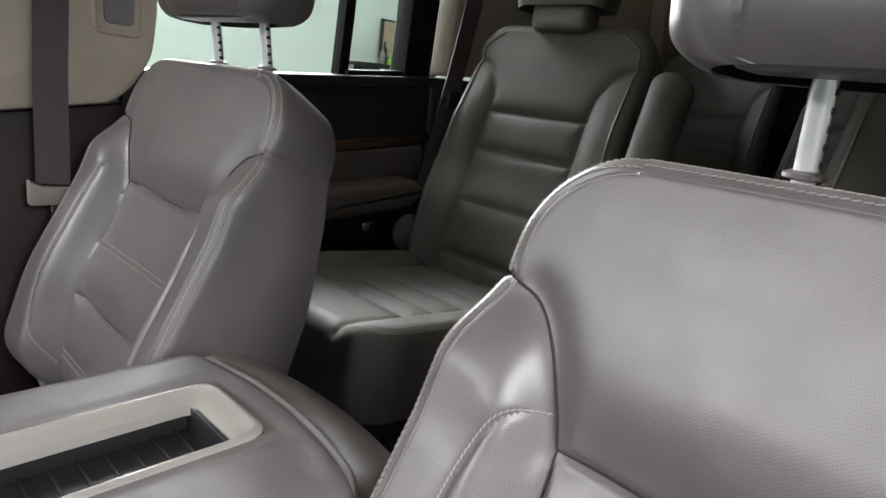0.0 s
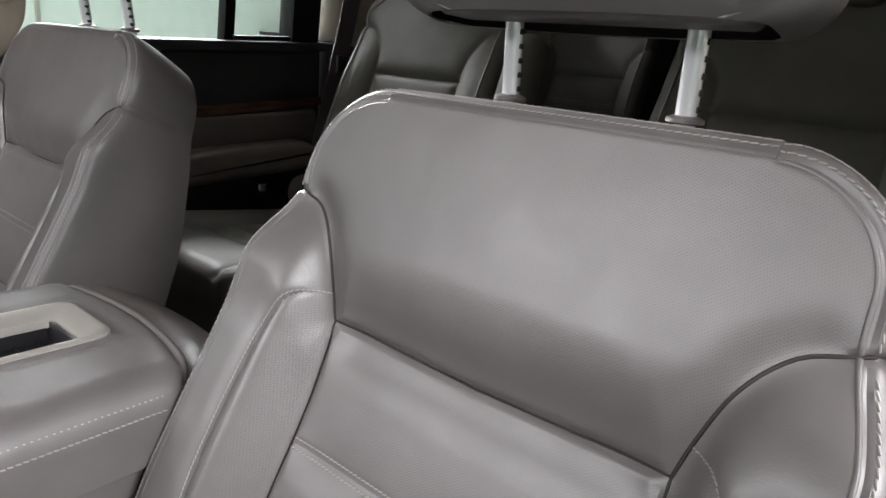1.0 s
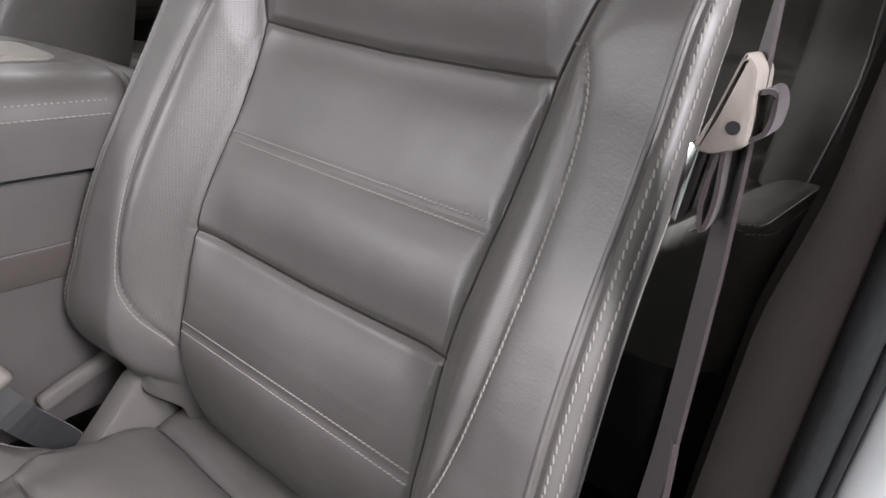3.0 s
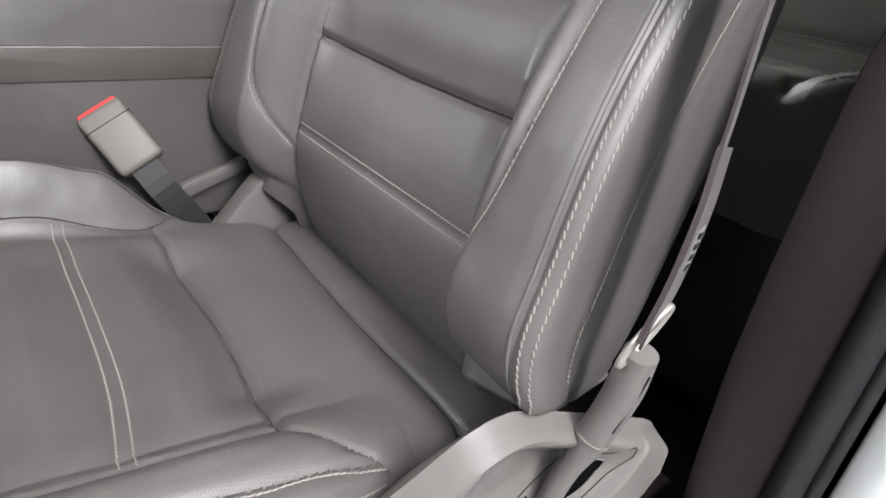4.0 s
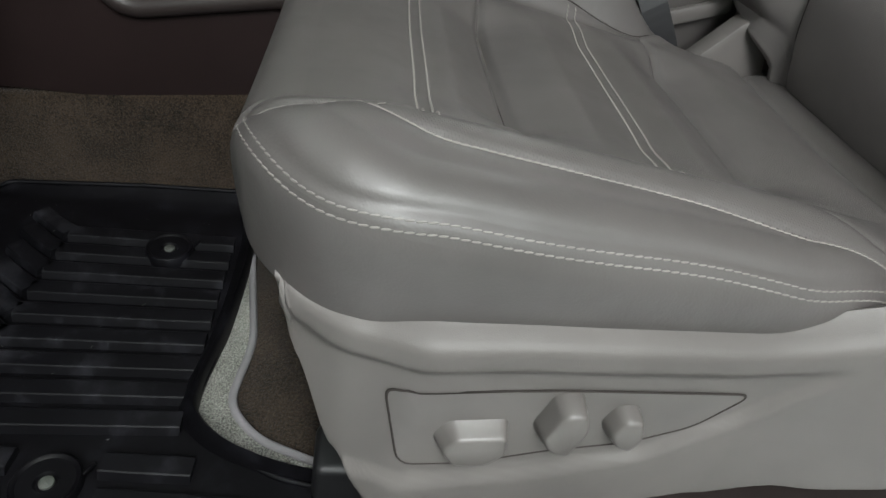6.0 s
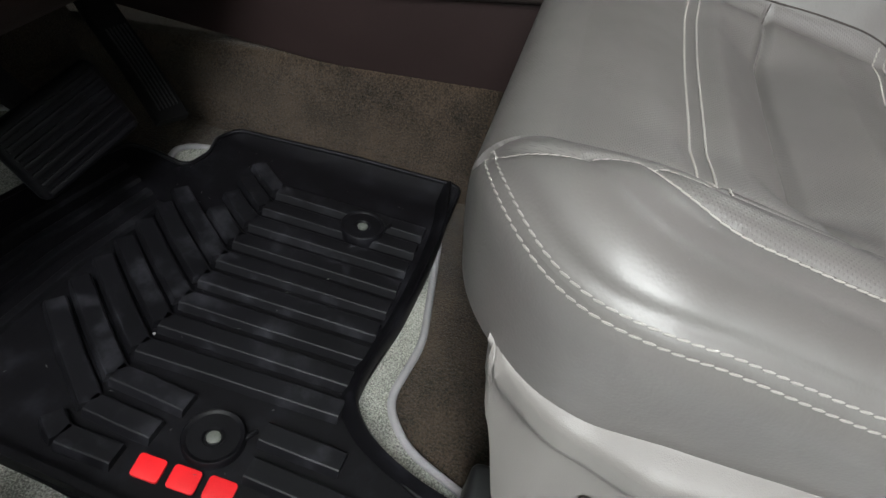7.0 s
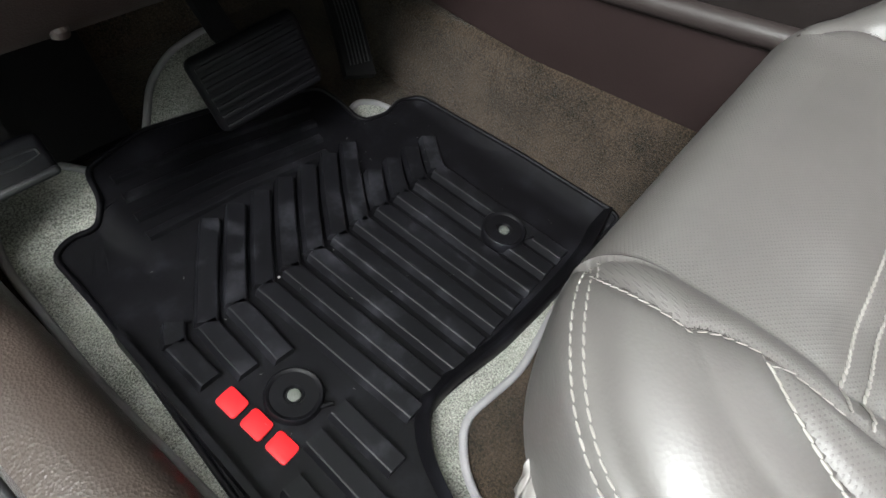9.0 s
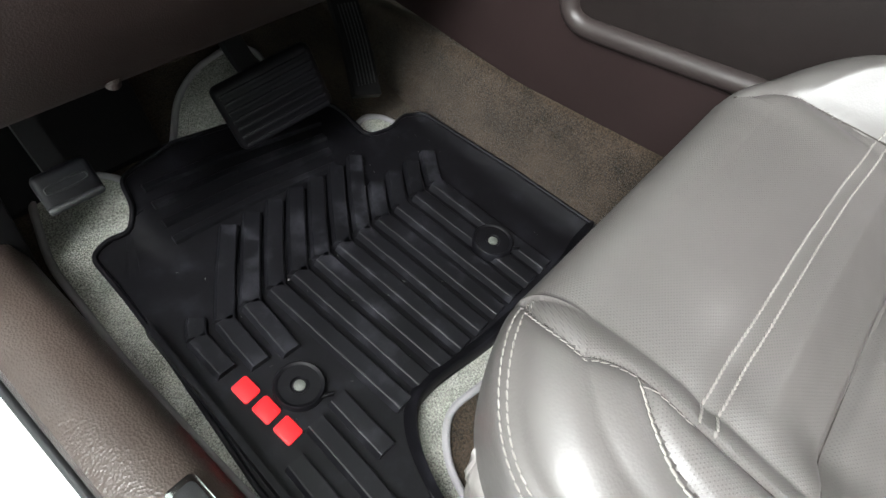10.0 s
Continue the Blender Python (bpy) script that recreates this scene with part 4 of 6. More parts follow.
part("stalk_ring", tube_mesh("stalk_ring", [(0.2785 + 0.0112 * math.cos(w), 0.0155 + 0.0112 * math.sin(w), 0.374 - 0.002 * math.cos(w) - 0.003 * math.sin(w)) for w in np.linspace(0, 2 * math.pi, 24, endpoint=False)], 0.0012, M_TRIM, 6, True), M_TRIM, cover)
part("anchor_loop", tube_mesh("anchor_loop", [(0.291 + 0.004 * math.sin(w), 0.014 + 0.017 * math.cos(w), 0.463 + 0.016 * math.sin(w) + 0.010 * math.cos(w)) for w in np.linspace(0, 2 * math.pi, 26, endpoint=False)], 0.0023, M_SATIN, 10, True), M_SATIN, belt, "steel belt loop")
lower = spline([(0.291, 0.016, 0.462), (0.291, 0.022, 0.500), (0.290, 0.030, 0.560), (0.286, 0.034, 0.650), (0.281, 0.038, 0.735), (0.274, 0.056, 0.810), (0.270, 0.074, 0.865), (0.268, 0.100, 0.940), (0.278, 0.150, 1.03), (0.300, 0.21, 1.14), (0.330, 0.25, 1.25)], 70)
part("webbing", tube_mesh("webbing", lower, 0, M_WEB, flat=(0.042, 0.0018, [(float(np.interp(t, [0, 0.25, 0.36, 0.44, 1], [-0.46, -0.42, -0.30, -0.11, -0.10])), 1, float(np.interp(t, [0, 0.2, 0.36, 0.44, 0.66], [-0.38, -0.25, -0.2, -0.40, 0.0]))) for t in np.linspace(0, 1, 70)])), M_WEB, belt)
part("webbing_fold", tube_mesh("webbing_fold", spline([(0.293, 0.012, 0.468), (0.296, 0.016, 0.500), (0.296, 0.022, 0.540), (0.292, 0.028, 0.575)], 16), 0, M_WEB, flat=(0.036, 0.003, (-0.33, 1, -0.30))), M_WEB, belt)
part("care_label", tube_mesh("care_label", [(0.2972, 0.018, 0.508), (0.2974, 0.020, 0.520), (0.2970, 0.022, 0.534)], 0, M_LABEL, flat=(0.018, 0.0018, (-0.33, 1, -0.3))), M_LABEL, belt, "small pale printed label")
for k in range(4):
    part("label_bar", tube_mesh("label_bar", [(0.2984, 0.018 + 0.0012 * k, 0.510 + 0.006 * k), (0.2984, 0.0184 + 0.0012 * k, 0.5115 + 0.006 * k), (0.2984, 0.0188 + 0.0012 * k, 0.513 + 0.006 * k)], 0, M_BLACK, flat=(0.012, 0.0014, (-0.33, 1, -0.3))), M_BLACK, belt)
tongue = part("tongue", prism(rounded([(0.279, 0.764), (0.286, 0.758), (0.288, 0.740), (0.289, 0.727), (0.277, 0.721), (0.268, 0.722), (0.273, 0.737)], 0.004, 5), "y", 0.004, 0.034, 0.003), M_TONGUE, belt, "beige plastic belt tongue")
part("tongue_blade", prism(rounded([(0.266, 0.724), (0.271, 0.722), (0.269, 0.688), (0.266, 0.690)], 0.001), "y", 0.010, 0.034, 0.0005), M_CHROME, tongue, "steel blade")
part("tongue_hole", lathe([(0.0028, -0.0005), (0.0028, 0.0005)], (0.2825, 0.0040, 0.734), Matrix.Rotation(radians(90), 3, "X"), 14), M_BLACK, tongue)
part("tongue_loop", tube_mesh("tongue_loop", spline([(0.286, 0.020, 0.748), (0.2915, 0.021, 0.749), (0.2940, 0.022, 0.743), (0.2930, 0.022, 0.733), (0.287, 0.022, 0.729)], 24), 0, M_WEB, flat=(0.026, 0.002, (0, 1, 0))), M_WEB, belt)
part("webbing_tail", tube_mesh("webbing_tail", spline([(0.281, 0.022, 0.724), (0.283, 0.022, 0.700), (0.281, 0.022, 0.688), (0.278, 0.022, 0.700), (0.279, 0.022, 0.722)], 20), 0, M_WEB, flat=(0.030, 0.002, (0, 1, 0))), M_WEB, belt)

# ---------------------------------------------------------------- buckle
buckle = thing("belt_buckle", "taupe seat belt buckle with a red release button", "buckle")
cb = Vector((-0.258, -0.140, 0.412))
axis_b = Vector((-0.42, -0.34, 0.56)).normalized()
flat_b = Vector((-0.70, 0.16, -0.28))
flat_b = (flat_b - axis_b * flat_b.dot(axis_b)).normalized()
turn_b = Matrix((flat_b, axis_b.cross(flat_b), axis_b)).transposed()
part("buckle_body", rbox(*cb, 0.026, 0.050, 0.072, 0.006, 3, turn_b), M_BUCKLE, buckle)
part("release_button", rbox(*(cb + axis_b * 0.0345), 0.018, 0.044, 0.010, 0.003, 2, turn_b), M_RED, buckle, "red release button")
part("button_recess", rbox(*(cb + axis_b * 0.0395), 0.006, 0.026, 0.002, 0.0008, 2, turn_b), M_REDPAINT, buckle)
part("body_seam", rbox(*(cb + axis_b * 0.018), 0.0266, 0.0506, 0.0012, 0.0003, 1, turn_b), M_BLACK, buckle)
part("buckle_strap", tube_mesh("buckle_strap", spline([tuple(cb - axis_b * 0.033), (-0.226, -0.110, 0.362), (-0.226, -0.075, 0.310), (-0.230, -0.045, 0.250)], 16), 0, M_WEBBLACK, flat=(0.030, 0.004, (0, 1, 0.6))), M_WEBBLACK, buckle, "black strap")

# ---------------------------------------------------------------- structure of the car
solid("floor", rbox(-0.42, 0.6, -0.025, 1.62, 4.4, 0.03, 0.0), M_CARPET, "brown cut-pile car carpet on the floor", "carpet")
# tunnel carpet beside the console and the toe board
bm = prism([(-0.325, -0.02), (-0.290, -0.008), (-0.297, 0.030), (-0.3005, 0.118), (-0.3035, 0.129), (-0.309, 0.1345), (-0.325, 0.136)], "y", -1.25, -0.30)
for v in bm.verts:
    if v.co.z > 0.1:
        v.co.z += 0.139 * (v.co.y + 0.86) - 0.010
solid("tunnel_carpet", bm, M_CARPET, "brown carpet rising up the tunnel", "carpet")
bm = prism([(-0.88, -0.02), (-1.12, 0.048), (-1.30, 0.34), (-1.36, 0.34), (-1.12, -0.03)], "x", -0.32, 0.30)
solid("toe_board", bm, M_CARPET, "brown carpeted toe board behind the pedals", "carpet")
bm = prism([(-1.020, 0.010), (-1.295, 0.335), (-1.30, 0.39), (-1.05, 0.085), (-1.015, 0.030)], "x", 0.065, 0.262, 0.003)
# These panels carry the shade under the dash in their near-black colour.
solid("foot_rest", bm, M_BLACK_SHADED, "black moulded panel behind the brake, shade put into its colour", "panel")
solid("kick_panel", prism([(-1.35, -0.02), (-0.93, -0.02), (-0.95, 0.30), (-1.35, 0.32)], "x", 0.262, 0.30, 0.004), M_BLACK_SHADED, "black kick panel beside the parking brake, shade put into its colour", "panel")
# Unseen dashboard body, added to block light from the front on the footwell.
solid("dashboard", prism(rounded([(-1.40, 0.52), (-0.95, 0.60), (-0.90, 0.80), (-1.05, 0.93), (-1.40, 0.95)], 0.04), "x", -1.22, 0.40, 0.01), M_DASH, "unseen brown dashboard body added to shade the pedals", "dashboard")
solid("firewall", rbox(-0.42, -1.42, 0.35, 1.7, 0.06, 0.95, 0.0), M_BLACK_SHADED, "bulkhead under the dash, shade put into its colour", "wall")

console = thing("centre_console", "taupe padded centre console with a brown side and open tray", "console")
solid_side = prism(rounded([(-1.20, 0.125), (-0.10, 0.145), (-0.02, 0.34), (0.02, 0.575), (-0.62, 0.575), (-0.78, 0.50), (-1.20, 0.42)], 0.03), "x", -0.555, -0.3035, 0.003)
part("side_wall", solid_side, M_BROWN_SOFT, console, "brown grained plastic side")
# raised frame round the recess in the side
rec = rounded([(-0.734, 0.560), (-0.720, 0.247), (-0.511, 0.292), (-0.30, 0.338), (-0.25, 0.42), (-0.25, 0.560)], 0.045, 8)
c_ = np.mean(rec, axis=0)
part("recess_frame", tube_mesh("recess_frame", [(-0.301, a, b) for a, b in rec], 0.0125, M_RIM, 12, True), M_RIM, console, "raised brown rim")
part("recess", prism([tuple(c_ + (np.array(p) - c_) * 0.985) for p in rec], "x", -0.32, -0.3015, 0.001), M_RECESS, console, "dark recess")
lidrest = prism(rounded([(-0.34, 0.30), (0.015, 0.30), (0.03, 0.575), (-0.34, 0.575)], 0.02), "x", -0.560, -0.272, 0.008)
part("console_box", lidrest, M_PLAIN, console, "taupe wrapped box side")


part("box_band", prism(rounded([(-0.33, 0.470), (0.008, 0.470), (0.012, 0.505), (-0.33, 0.505)], 0.004), "x", -0.300, -0.2690, 0.002), M_DARKL, console, "darker band round the box")


def console_lid():
    """A padded lid: a rounded slab with an opening for the tray."""
    x0, x1, y0, y1 = -0.578, -0.258, -0.62, 0.070
    tx0, tx1, ty1 = -0.478, -0.372, 0.026
    nx, ny = 90, 150
    xs, ys = np.linspace(x0, x1, nx), np.linspace(y0, y1, ny)
    verts = []

    def height(x, y):
        r = 0.040
        d = min(x - x0, x1 - x)
        z = 0.660
        if d < r:
            z -= r - math.sqrt(max(0, r * r - (r - d) ** 2))
        back_ = 0.068 - 1.05 * (x + 0.418) ** 2 - y
        rb = 0.016
        if back_ < rb:
            z -= min(0.06, rb - math.sqrt(max(0, rb * rb - (rb - max(0, back_)) ** 2)) + max(0, -back_) * 6)
        # raised lip round the tray
        dx = max(tx0 - x, 0, x - tx1)
        dyy = max(0, y - ty1)
        g = math.hypot(dx, dyy)
        z += -0.003 * math.exp(-((g - 0.010) / 0.008) ** 2)
        return z

    faces = []
    for i, x in enumerate(xs):
        for j, y in enumerate(ys):
            verts.append((x, y, height(x, y)))
    for i in range(nx - 1):
        for j in range(ny - 1):
            cx, cy = (xs[i] + xs[i + 1]) / 2, (ys[j] + ys[j + 1]) / 2
            if tx0 < cx < tx1 and cy < ty1:
                continue
            faces.append((i * ny + j, (i + 1) * ny + j, (i + 1) * ny + j + 1, i * ny + j + 1))
    # skirt
    base = len(verts)
    ring = [(i, 0) for i in range(nx)] + [(nx - 1, j) for j in range(1, ny)] + [(i, ny - 1) for i in range(nx - 2, -1, -1)] + [(0, j) for j in range(ny - 2, 0, -1)]
    for i, j in ring:
        verts.append((xs[i], ys[j], 0.578))
    m = len(ring)
    for k in range(m):
        a, b = ring[k], ring[(k + 1) % m]
        faces.append((a[0] * ny + a[1], base + k, base + (k + 1) % m, b[0] * ny + b[1]))
    lid = part("lid", mesh_of("lid", verts, faces, M_PLAIN), M_PLAIN, console, "padded taupe lid")
    # seam and two rows of thread along the driver's edge
    for row, (xx, zz) in enumerate(((-0.2640, 0.6395), (-0.2585, 0.6275))):
        v, f = [], []
        for k in range(110):
            y = -0.55 + k * 0.0052
            b0 = len(v)
            for u, r in ((-0.5, 0.5), (-0.25, 1), (0.25, 1), (0.5, 0.5)):
                for q in range(5):
                    w = 2 * math.pi * q / 5
                    v.append((xx + 0.0008 * r * math.cos(w) + u * 0.001, y + u * 0.004, zz + 0.0008 * r * math.sin(w)))
            for i in range(3):
                for q in range(5):
                    f.append((b0 + i * 5 + q, b0 + i * 5 + (q + 1) % 5, b0 + i * 5 + 5 + (q + 1) % 5, b0 + i * 5 + 5 + q))
        st = part("stitching", mesh_of("stitching", v, f, M_THREAD), M_THREAD, console, "pale thread")
        st["kind"] = "stuff"
    part("lid_gap", rbox((x0 + x1) / 2, -0.27, 0.5765, 0.312, 0.66, 0.004, 0.001, 1), M_BLACK, console)
    # rear end of the console and the bead between lid and end
    def plan(x):
        return 0.072 - 1.05 * (x + 0.418) ** 2

    rows = []
    xs2 = np.linspace(-0.575, -0.261, 40)
    for x in xs2:
        end = min(x + 0.575, -0.261 - x)
        low = 0.030 * (1 - math.sqrt(max(0.0, 1 - max(0.0, 1 - end / 0.030) ** 2)))
        rows.append([(x, plan(x) + d, z - (low if z > 0.5 else 0)) for d, z in ((-0.012, 0.30), (-0.012, 0.640), (0.002, 0.6490), (0.016, 0.6495), (0.036, 0.645), (0.056, 0.634), (0.074, 0.614), (0.086, 0.585), (0.092, 0.54), (0.092, 0.30))])
    m2 = len(rows[0])
    sf = [(i * m2 + j, i * m2 + j + 1, (i + 1) * m2 + j + 1, (i + 1) * m2 + j) for i in range(39) for j in range(m2 - 1)]
    sf += [tuple(range(m2)), tuple(39 * m2 + j for j in range(m2))[::-1]]
    part("rear_shell", mesh_of("rear_shell", [p for r in rows for p in r], sf, M_DARKL), M_DARKL, console, "dark taupe rear end")
    bead = [(x, plan(x) - 0.004, 0.6515 - 24 * max(0, abs(x + 0.418) - 0.115) ** 2) for x in np.linspace(-0.570, -0.266, 40)]
    part("rear_bead", tube_mesh("rear_bead", bead, 0.0055, M_SWITCH, 10), M_SWITCH, console, "smooth grey bead")
    # tray with a satin frame and a ribbed rubber liner
    def ring_of(l, r, e, rad, z):
        pts = rounded([(tx0 + l, y0 - 0.1), (tx0 + l, ty1 - e), (tx1 - r, ty1 - e), (tx1 - r, y0 - 0.1)], rad, 8)
        return [(a, b2, z) for a, b2 in pts]

    loops = [ring_of(-0.002, -0.002, -0.002, 0.022, 0.640), ring_of(-0.002, -0.002, -0.002, 0.022, 0.6605), ring_of(0.001, 0.001, 0.001, 0.021, 0.6630), ring_of(0.004, 0.003, 0.005, 0.019, 0.6630),
             ring_of(0.018, 0.009, 0.024, 0.012, 0.6530), ring_of(0.019, 0.010, 0.025, 0.011, 0.6440)]
    k3 = len(loops[0])
    part("tray_frame", mesh_of("tray_frame", [p for lp in loops for p in lp], [(i * k3 + j, i * k3 + (j + 1) % k3, (i + 1) * k3 + (j + 1) % k3, (i + 1) * k3 + j) for i in range(5) for j in range(k3)], M_SATIN), M_SATIN, console, "satin champagne metal frame")
    part("tray_floor", rbox((tx0 + tx1) / 2, (y0 + ty1) / 2, 0.622, tx1 - tx0, ty1 - y0 + 0.02, 0.010, 0.002), M_BLACK, console, "black ribbed tray liner")
    for sx in (tx0 + 0.012, tx1 - 0.012):
        part("tray_wall", rbox(sx, (y0 + ty1) / 2, 0.636, 0.004, ty1 - y0, 0.028, 0.001), M_BLACK, console)
    part("tray_wall", rbox((tx0 + tx1) / 2, ty1 - 0.026, 0.636, tx1 - tx0, 0.005, 0.030, 0.001), M_BLACK, console)
    for k in range(22):
        part("tray_rib", rbox((tx0 + tx1) / 2, ty1 - 0.040 - 0.020 * k, 0.6285, tx1 - tx0 - 0.028, 0.0022, 0.004, 0.0008, 1), M_SEAL, console)


console_lid()

# door sill of the driver's opening
sill = thing("door_sill", "dark brown grained plastic sill cover over white paint", "door sill", kind="structure")
prof = [(0.262, -0.02), (0.266, 0.050), (0.276, 0.080), (0.294, 0.094), (0.325, 0.094), (0.345, 0.084), (0.352, 0.066), (0.352, -0.02)]
part("sill_cover", prism(prof, "y", -1.15, 0.22, 0.0), M_BROWN, sill, "brown grained plastic cover")
part("sill_metal", prism([(0.354, -0.05), (0.354, 0.066), (0.372, 0.075), (0.50, 0.070), (0.53, 0.02), (0.53, -0.05)], "y", -1.25, 2.2, 0.0), M_PAINT, sill, "white painted sill")
part("sill_seal", tube_mesh("sill_seal", [(0.353, y, 0.080) for y in np.linspace(-1.2, 0.2, 20)], 0.004, M_SEAL, 10), M_SEAL, sill, "black rubber seal")
badge = rounded([(0.288, -0.632), (0.316, -0.632), (0.316, -0.40), (0.288, -0.40)], 0.007)
part("sill_plate", prism(badge, "z", 0.0925, 0.0965, 0.0012), M_CHROME, sill, "bright framed sill plate")
part("plate_field", prism([tuple(np.array((0.302, -0.516)) + (np.array(p) - (0.302, -0.516)) * np.array((0.72, 0.95))) for p in badge], "z", 0.0930, 0.0972, 0.0004), M_BLACK, sill)

# pillar behind the driver's door
pil = thing("door_pillar", "dark brown grained pillar trim with a black rubber seal", "pillar", kind="structure")
PIL_X = table((0.06, 0.315), (0.4, 0.301), (0.6, 0.303), (0.7, 0.316), (0.93, 0.325))
PIL_Y = table((0.06, 0.170), (0.3, 0.126), (0.5, 0.117), (0.6, 0.121), (0.93, 0.118))
rings = []
for z in np.linspace(0.06, 0.93, 40):
    xi, yi = float(PIL_X(z)), float(PIL_Y(z))
    rings.append([(0.350, 0.60, z), (0.350, 0.190, z), (0.348, 0.172, z), (0.342, 0.161, z), (0.6 * 0.342 + 0.4 * xi, 0.6 * 0.161 + 0.4 * yi - 0.005, z), (0.25 * 0.342 + 0.75 * xi, 0.25 * 0.161 + 0.75 * yi - 0.005, z), (xi, yi + 0.004, z), (xi - 0.006, yi + 0.020, z), (xi - 0.008, 0.60, z)])
v_ = [p for r in rings for p in r]
f_ = [(i * 9 + j, i * 9 + (j + 1) % 9, (i + 1) * 9 + (j + 1) % 9, (i + 1) * 9 + j) for i in range(39) for j in range(9)]
f_ += [tuple(range(9)), tuple(39 * 9 + j for j in range(9))[::-1]]
part("pillar_trim", mesh_of("pillar_trim", v_, f_, M_PILLAR), M_PILLAR, pil, "brown grained plastic cover")
part("pillar_upper", prism(rounded([(0.290, 0.60), (0.310, 0.20), (0.328, 0.125), (0.358, 0.160), (0.366, 0.60)], 0.018, 6), "z", 0.932, 1.55, 0.004), M_BEIGE, pil, "beige upper cover")
part("pillar_seal", tube_mesh("pillar_seal", [(0.357, 0.174, z) for z in np.linspace(0.03, 1.5, 20)], 0.0125, M_SEAL, 14), M_SEAL, pil, "black rubber seal")
part("seal_lip", tube_mesh("seal_lip", [(0.3735, 0.176, z) for z in np.linspace(0.03, 1.5, 20)], 0.0050, M_SEAL, 12), M_SEAL, pil, "black rubber lip")
part("pillar_metal", prism(rounded([(0.380, 0.60), (0.380, 0.184), (0.398, 0.168), (0.530, 0.190), (0.560, 0.60)], 0.015, 5), "z", 0.02, 1.55, 0.004), M_PAINT, pil, "white painted pillar")

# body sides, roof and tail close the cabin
# The brown trim is coloured near-black; shade behind the driver is put into it.
solid("wall_left", rbox(0.47, 1.75, 0.42, 0.16, 2.3, 1.0, 0.02), M_BLACK_SHADED, "door and side trim behind the driver, shade put into its colour", "wall")
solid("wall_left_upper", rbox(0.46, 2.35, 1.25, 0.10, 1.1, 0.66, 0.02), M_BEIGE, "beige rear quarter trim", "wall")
# Unseen dark pane, added to hold back light behind the driver.
solid("added_window_left", rbox(0.46, 1.20, 1.25, 0.006, 1.2, 0.66, 0.001, 1), M_PRIVACY, "unseen dark pane added to keep light out behind the driver", "window")
# Unseen roof slab, added so that lamp light stays out of the cabin.
solid("ceiling", rbox(-0.42, 1.0, 1.60, 1.72, 3.9, 0.05, 0.02), M_ROOF, "unseen beige headliner added to keep lamp light out", "ceiling")
# Unseen header and rail, added to block lamp light from rear and passenger seats.
solid("light_block_header", rbox(-0.42, -0.80, 1.49, 1.66, 0.07, 0.19, 0.03), M_ROOF, "unseen beige header added to keep lamp light off the rear seats", "trim")
solid("light_block_rail", rbox(0.41, 0.6, 1.44, 0.07, 2.9, 0.28, 0.03), M_ROOF, "unseen beige rail added to keep lamp light off the passenger side", "trim")
solid("wall_rear", rbox(-0.42, 2.95, 0.75, 1.7, 0.08, 1.6, 0.02), M_BROWN_SOFT, "dark tailgate trim behind the rear seats", "wall")

# ---------------------------------------------------------------- far side of the cabin
side_w = thing("far_door", "dark rear door with wood strip, padded armrest and window", "car door", kind="structure")
part("door_panel", prism(rounded([(0.20, 0.04), (1.02, 0.04), (1.00, 0.985), (0.20, 0.925)], 0.02), "x", -1.30, -1.215, 0.012), M_BLACK, side_w, "black upper door panel")
part("belt_line", prism([(0.20, 0.925), (1.00, 0.985), (1.00, 0.960), (0.20, 0.900)], "x", -1.214, -1.195, 0.005), M_BLACK, side_w, "dark window ledge")
part("wood_strip", prism([(0.60, 0.800), (1.00, 0.835), (1.00, 0.810), (0.60, 0.772)], "x", -1.216, -1.205, 0.003), M_WOOD, side_w, "dark wood strip")
part("padded_panel", prism(rounded([(0.25, 0.60), (0.98, 0.66), (0.98, 0.800), (0.25, 0.745)], 0.02), "x", -1.216, -1.200, 0.006), M_DARKL, side_w, "brown padded panel")
part("armrest", prism(rounded([(0.35, 0.600), (0.90, 0.640), (0.95, 0.690), (0.90, 0.720), (0.60, 0.700), (0.35, 0.665)], 0.03, 6), "x", -1.216, -1.130, 0.022, 4), M_DARKL, side_w, "brown padded armrest")
part("door_pocket", prism(rounded([(0.40, 0.30), (0.92, 0.30), (0.95, 0.46), (0.40, 0.44)], 0.03, 6), "x", -1.218, -1.165, 0.012), M_BROWN, side_w, "dark map pocket")
part("pocket_wood", prism(rounded([(0.55, 0.465), (0.90, 0.49), (0.90, 0.515), (0.55, 0.49)], 0.006), "x", -1.218, -1.190, 0.004), M_WOOD, side_w, "wood trim on the pocket")
part("door_handle", rbox(-1.195, 0.80, 0.585, 0.02, 0.05, 0.03, 0.006), M_CHROME, side_w, "chrome inner handle")
glass = part("window_pane", rbox(-1.262, 0.47, 1.20, 0.005, 0.48, 0.56, 0.001, 1), M_TINT, side_w, "clear window glass")
glass.visible_shadow = False
glass = part("window_pane", rbox(-1.262, 0.82, 1.22, 0.005, 0.18, 0.52, 0.001, 1), M_TINT, side_w, "clear quarter glass")
glass.visible_shadow = False
part("window_divider", prism([(0.700, 0.955), (0.730, 0.957), (0.765, 1.55), (0.735, 1.55)], "x", -1.27, -1.235, 0.004), M_BLACK_SHADED, side_w, "black window divider")
part("window_frame", prism([(0.895, 0.965), (0.99, 0.975), (1.02, 1.55), (0.915, 1.55)], "x", -1.28, -1.215, 0.008), M_BLACK_SHADED, side_w, "black rear window frame")
part("quarter_sill", prism([(0.72, 0.955), (0.92, 0.97), (0.92, 0.992), (0.72, 0.975)], "x", -1.27, -1.225, 0.003), M_BLACK_SHADED, side_w)

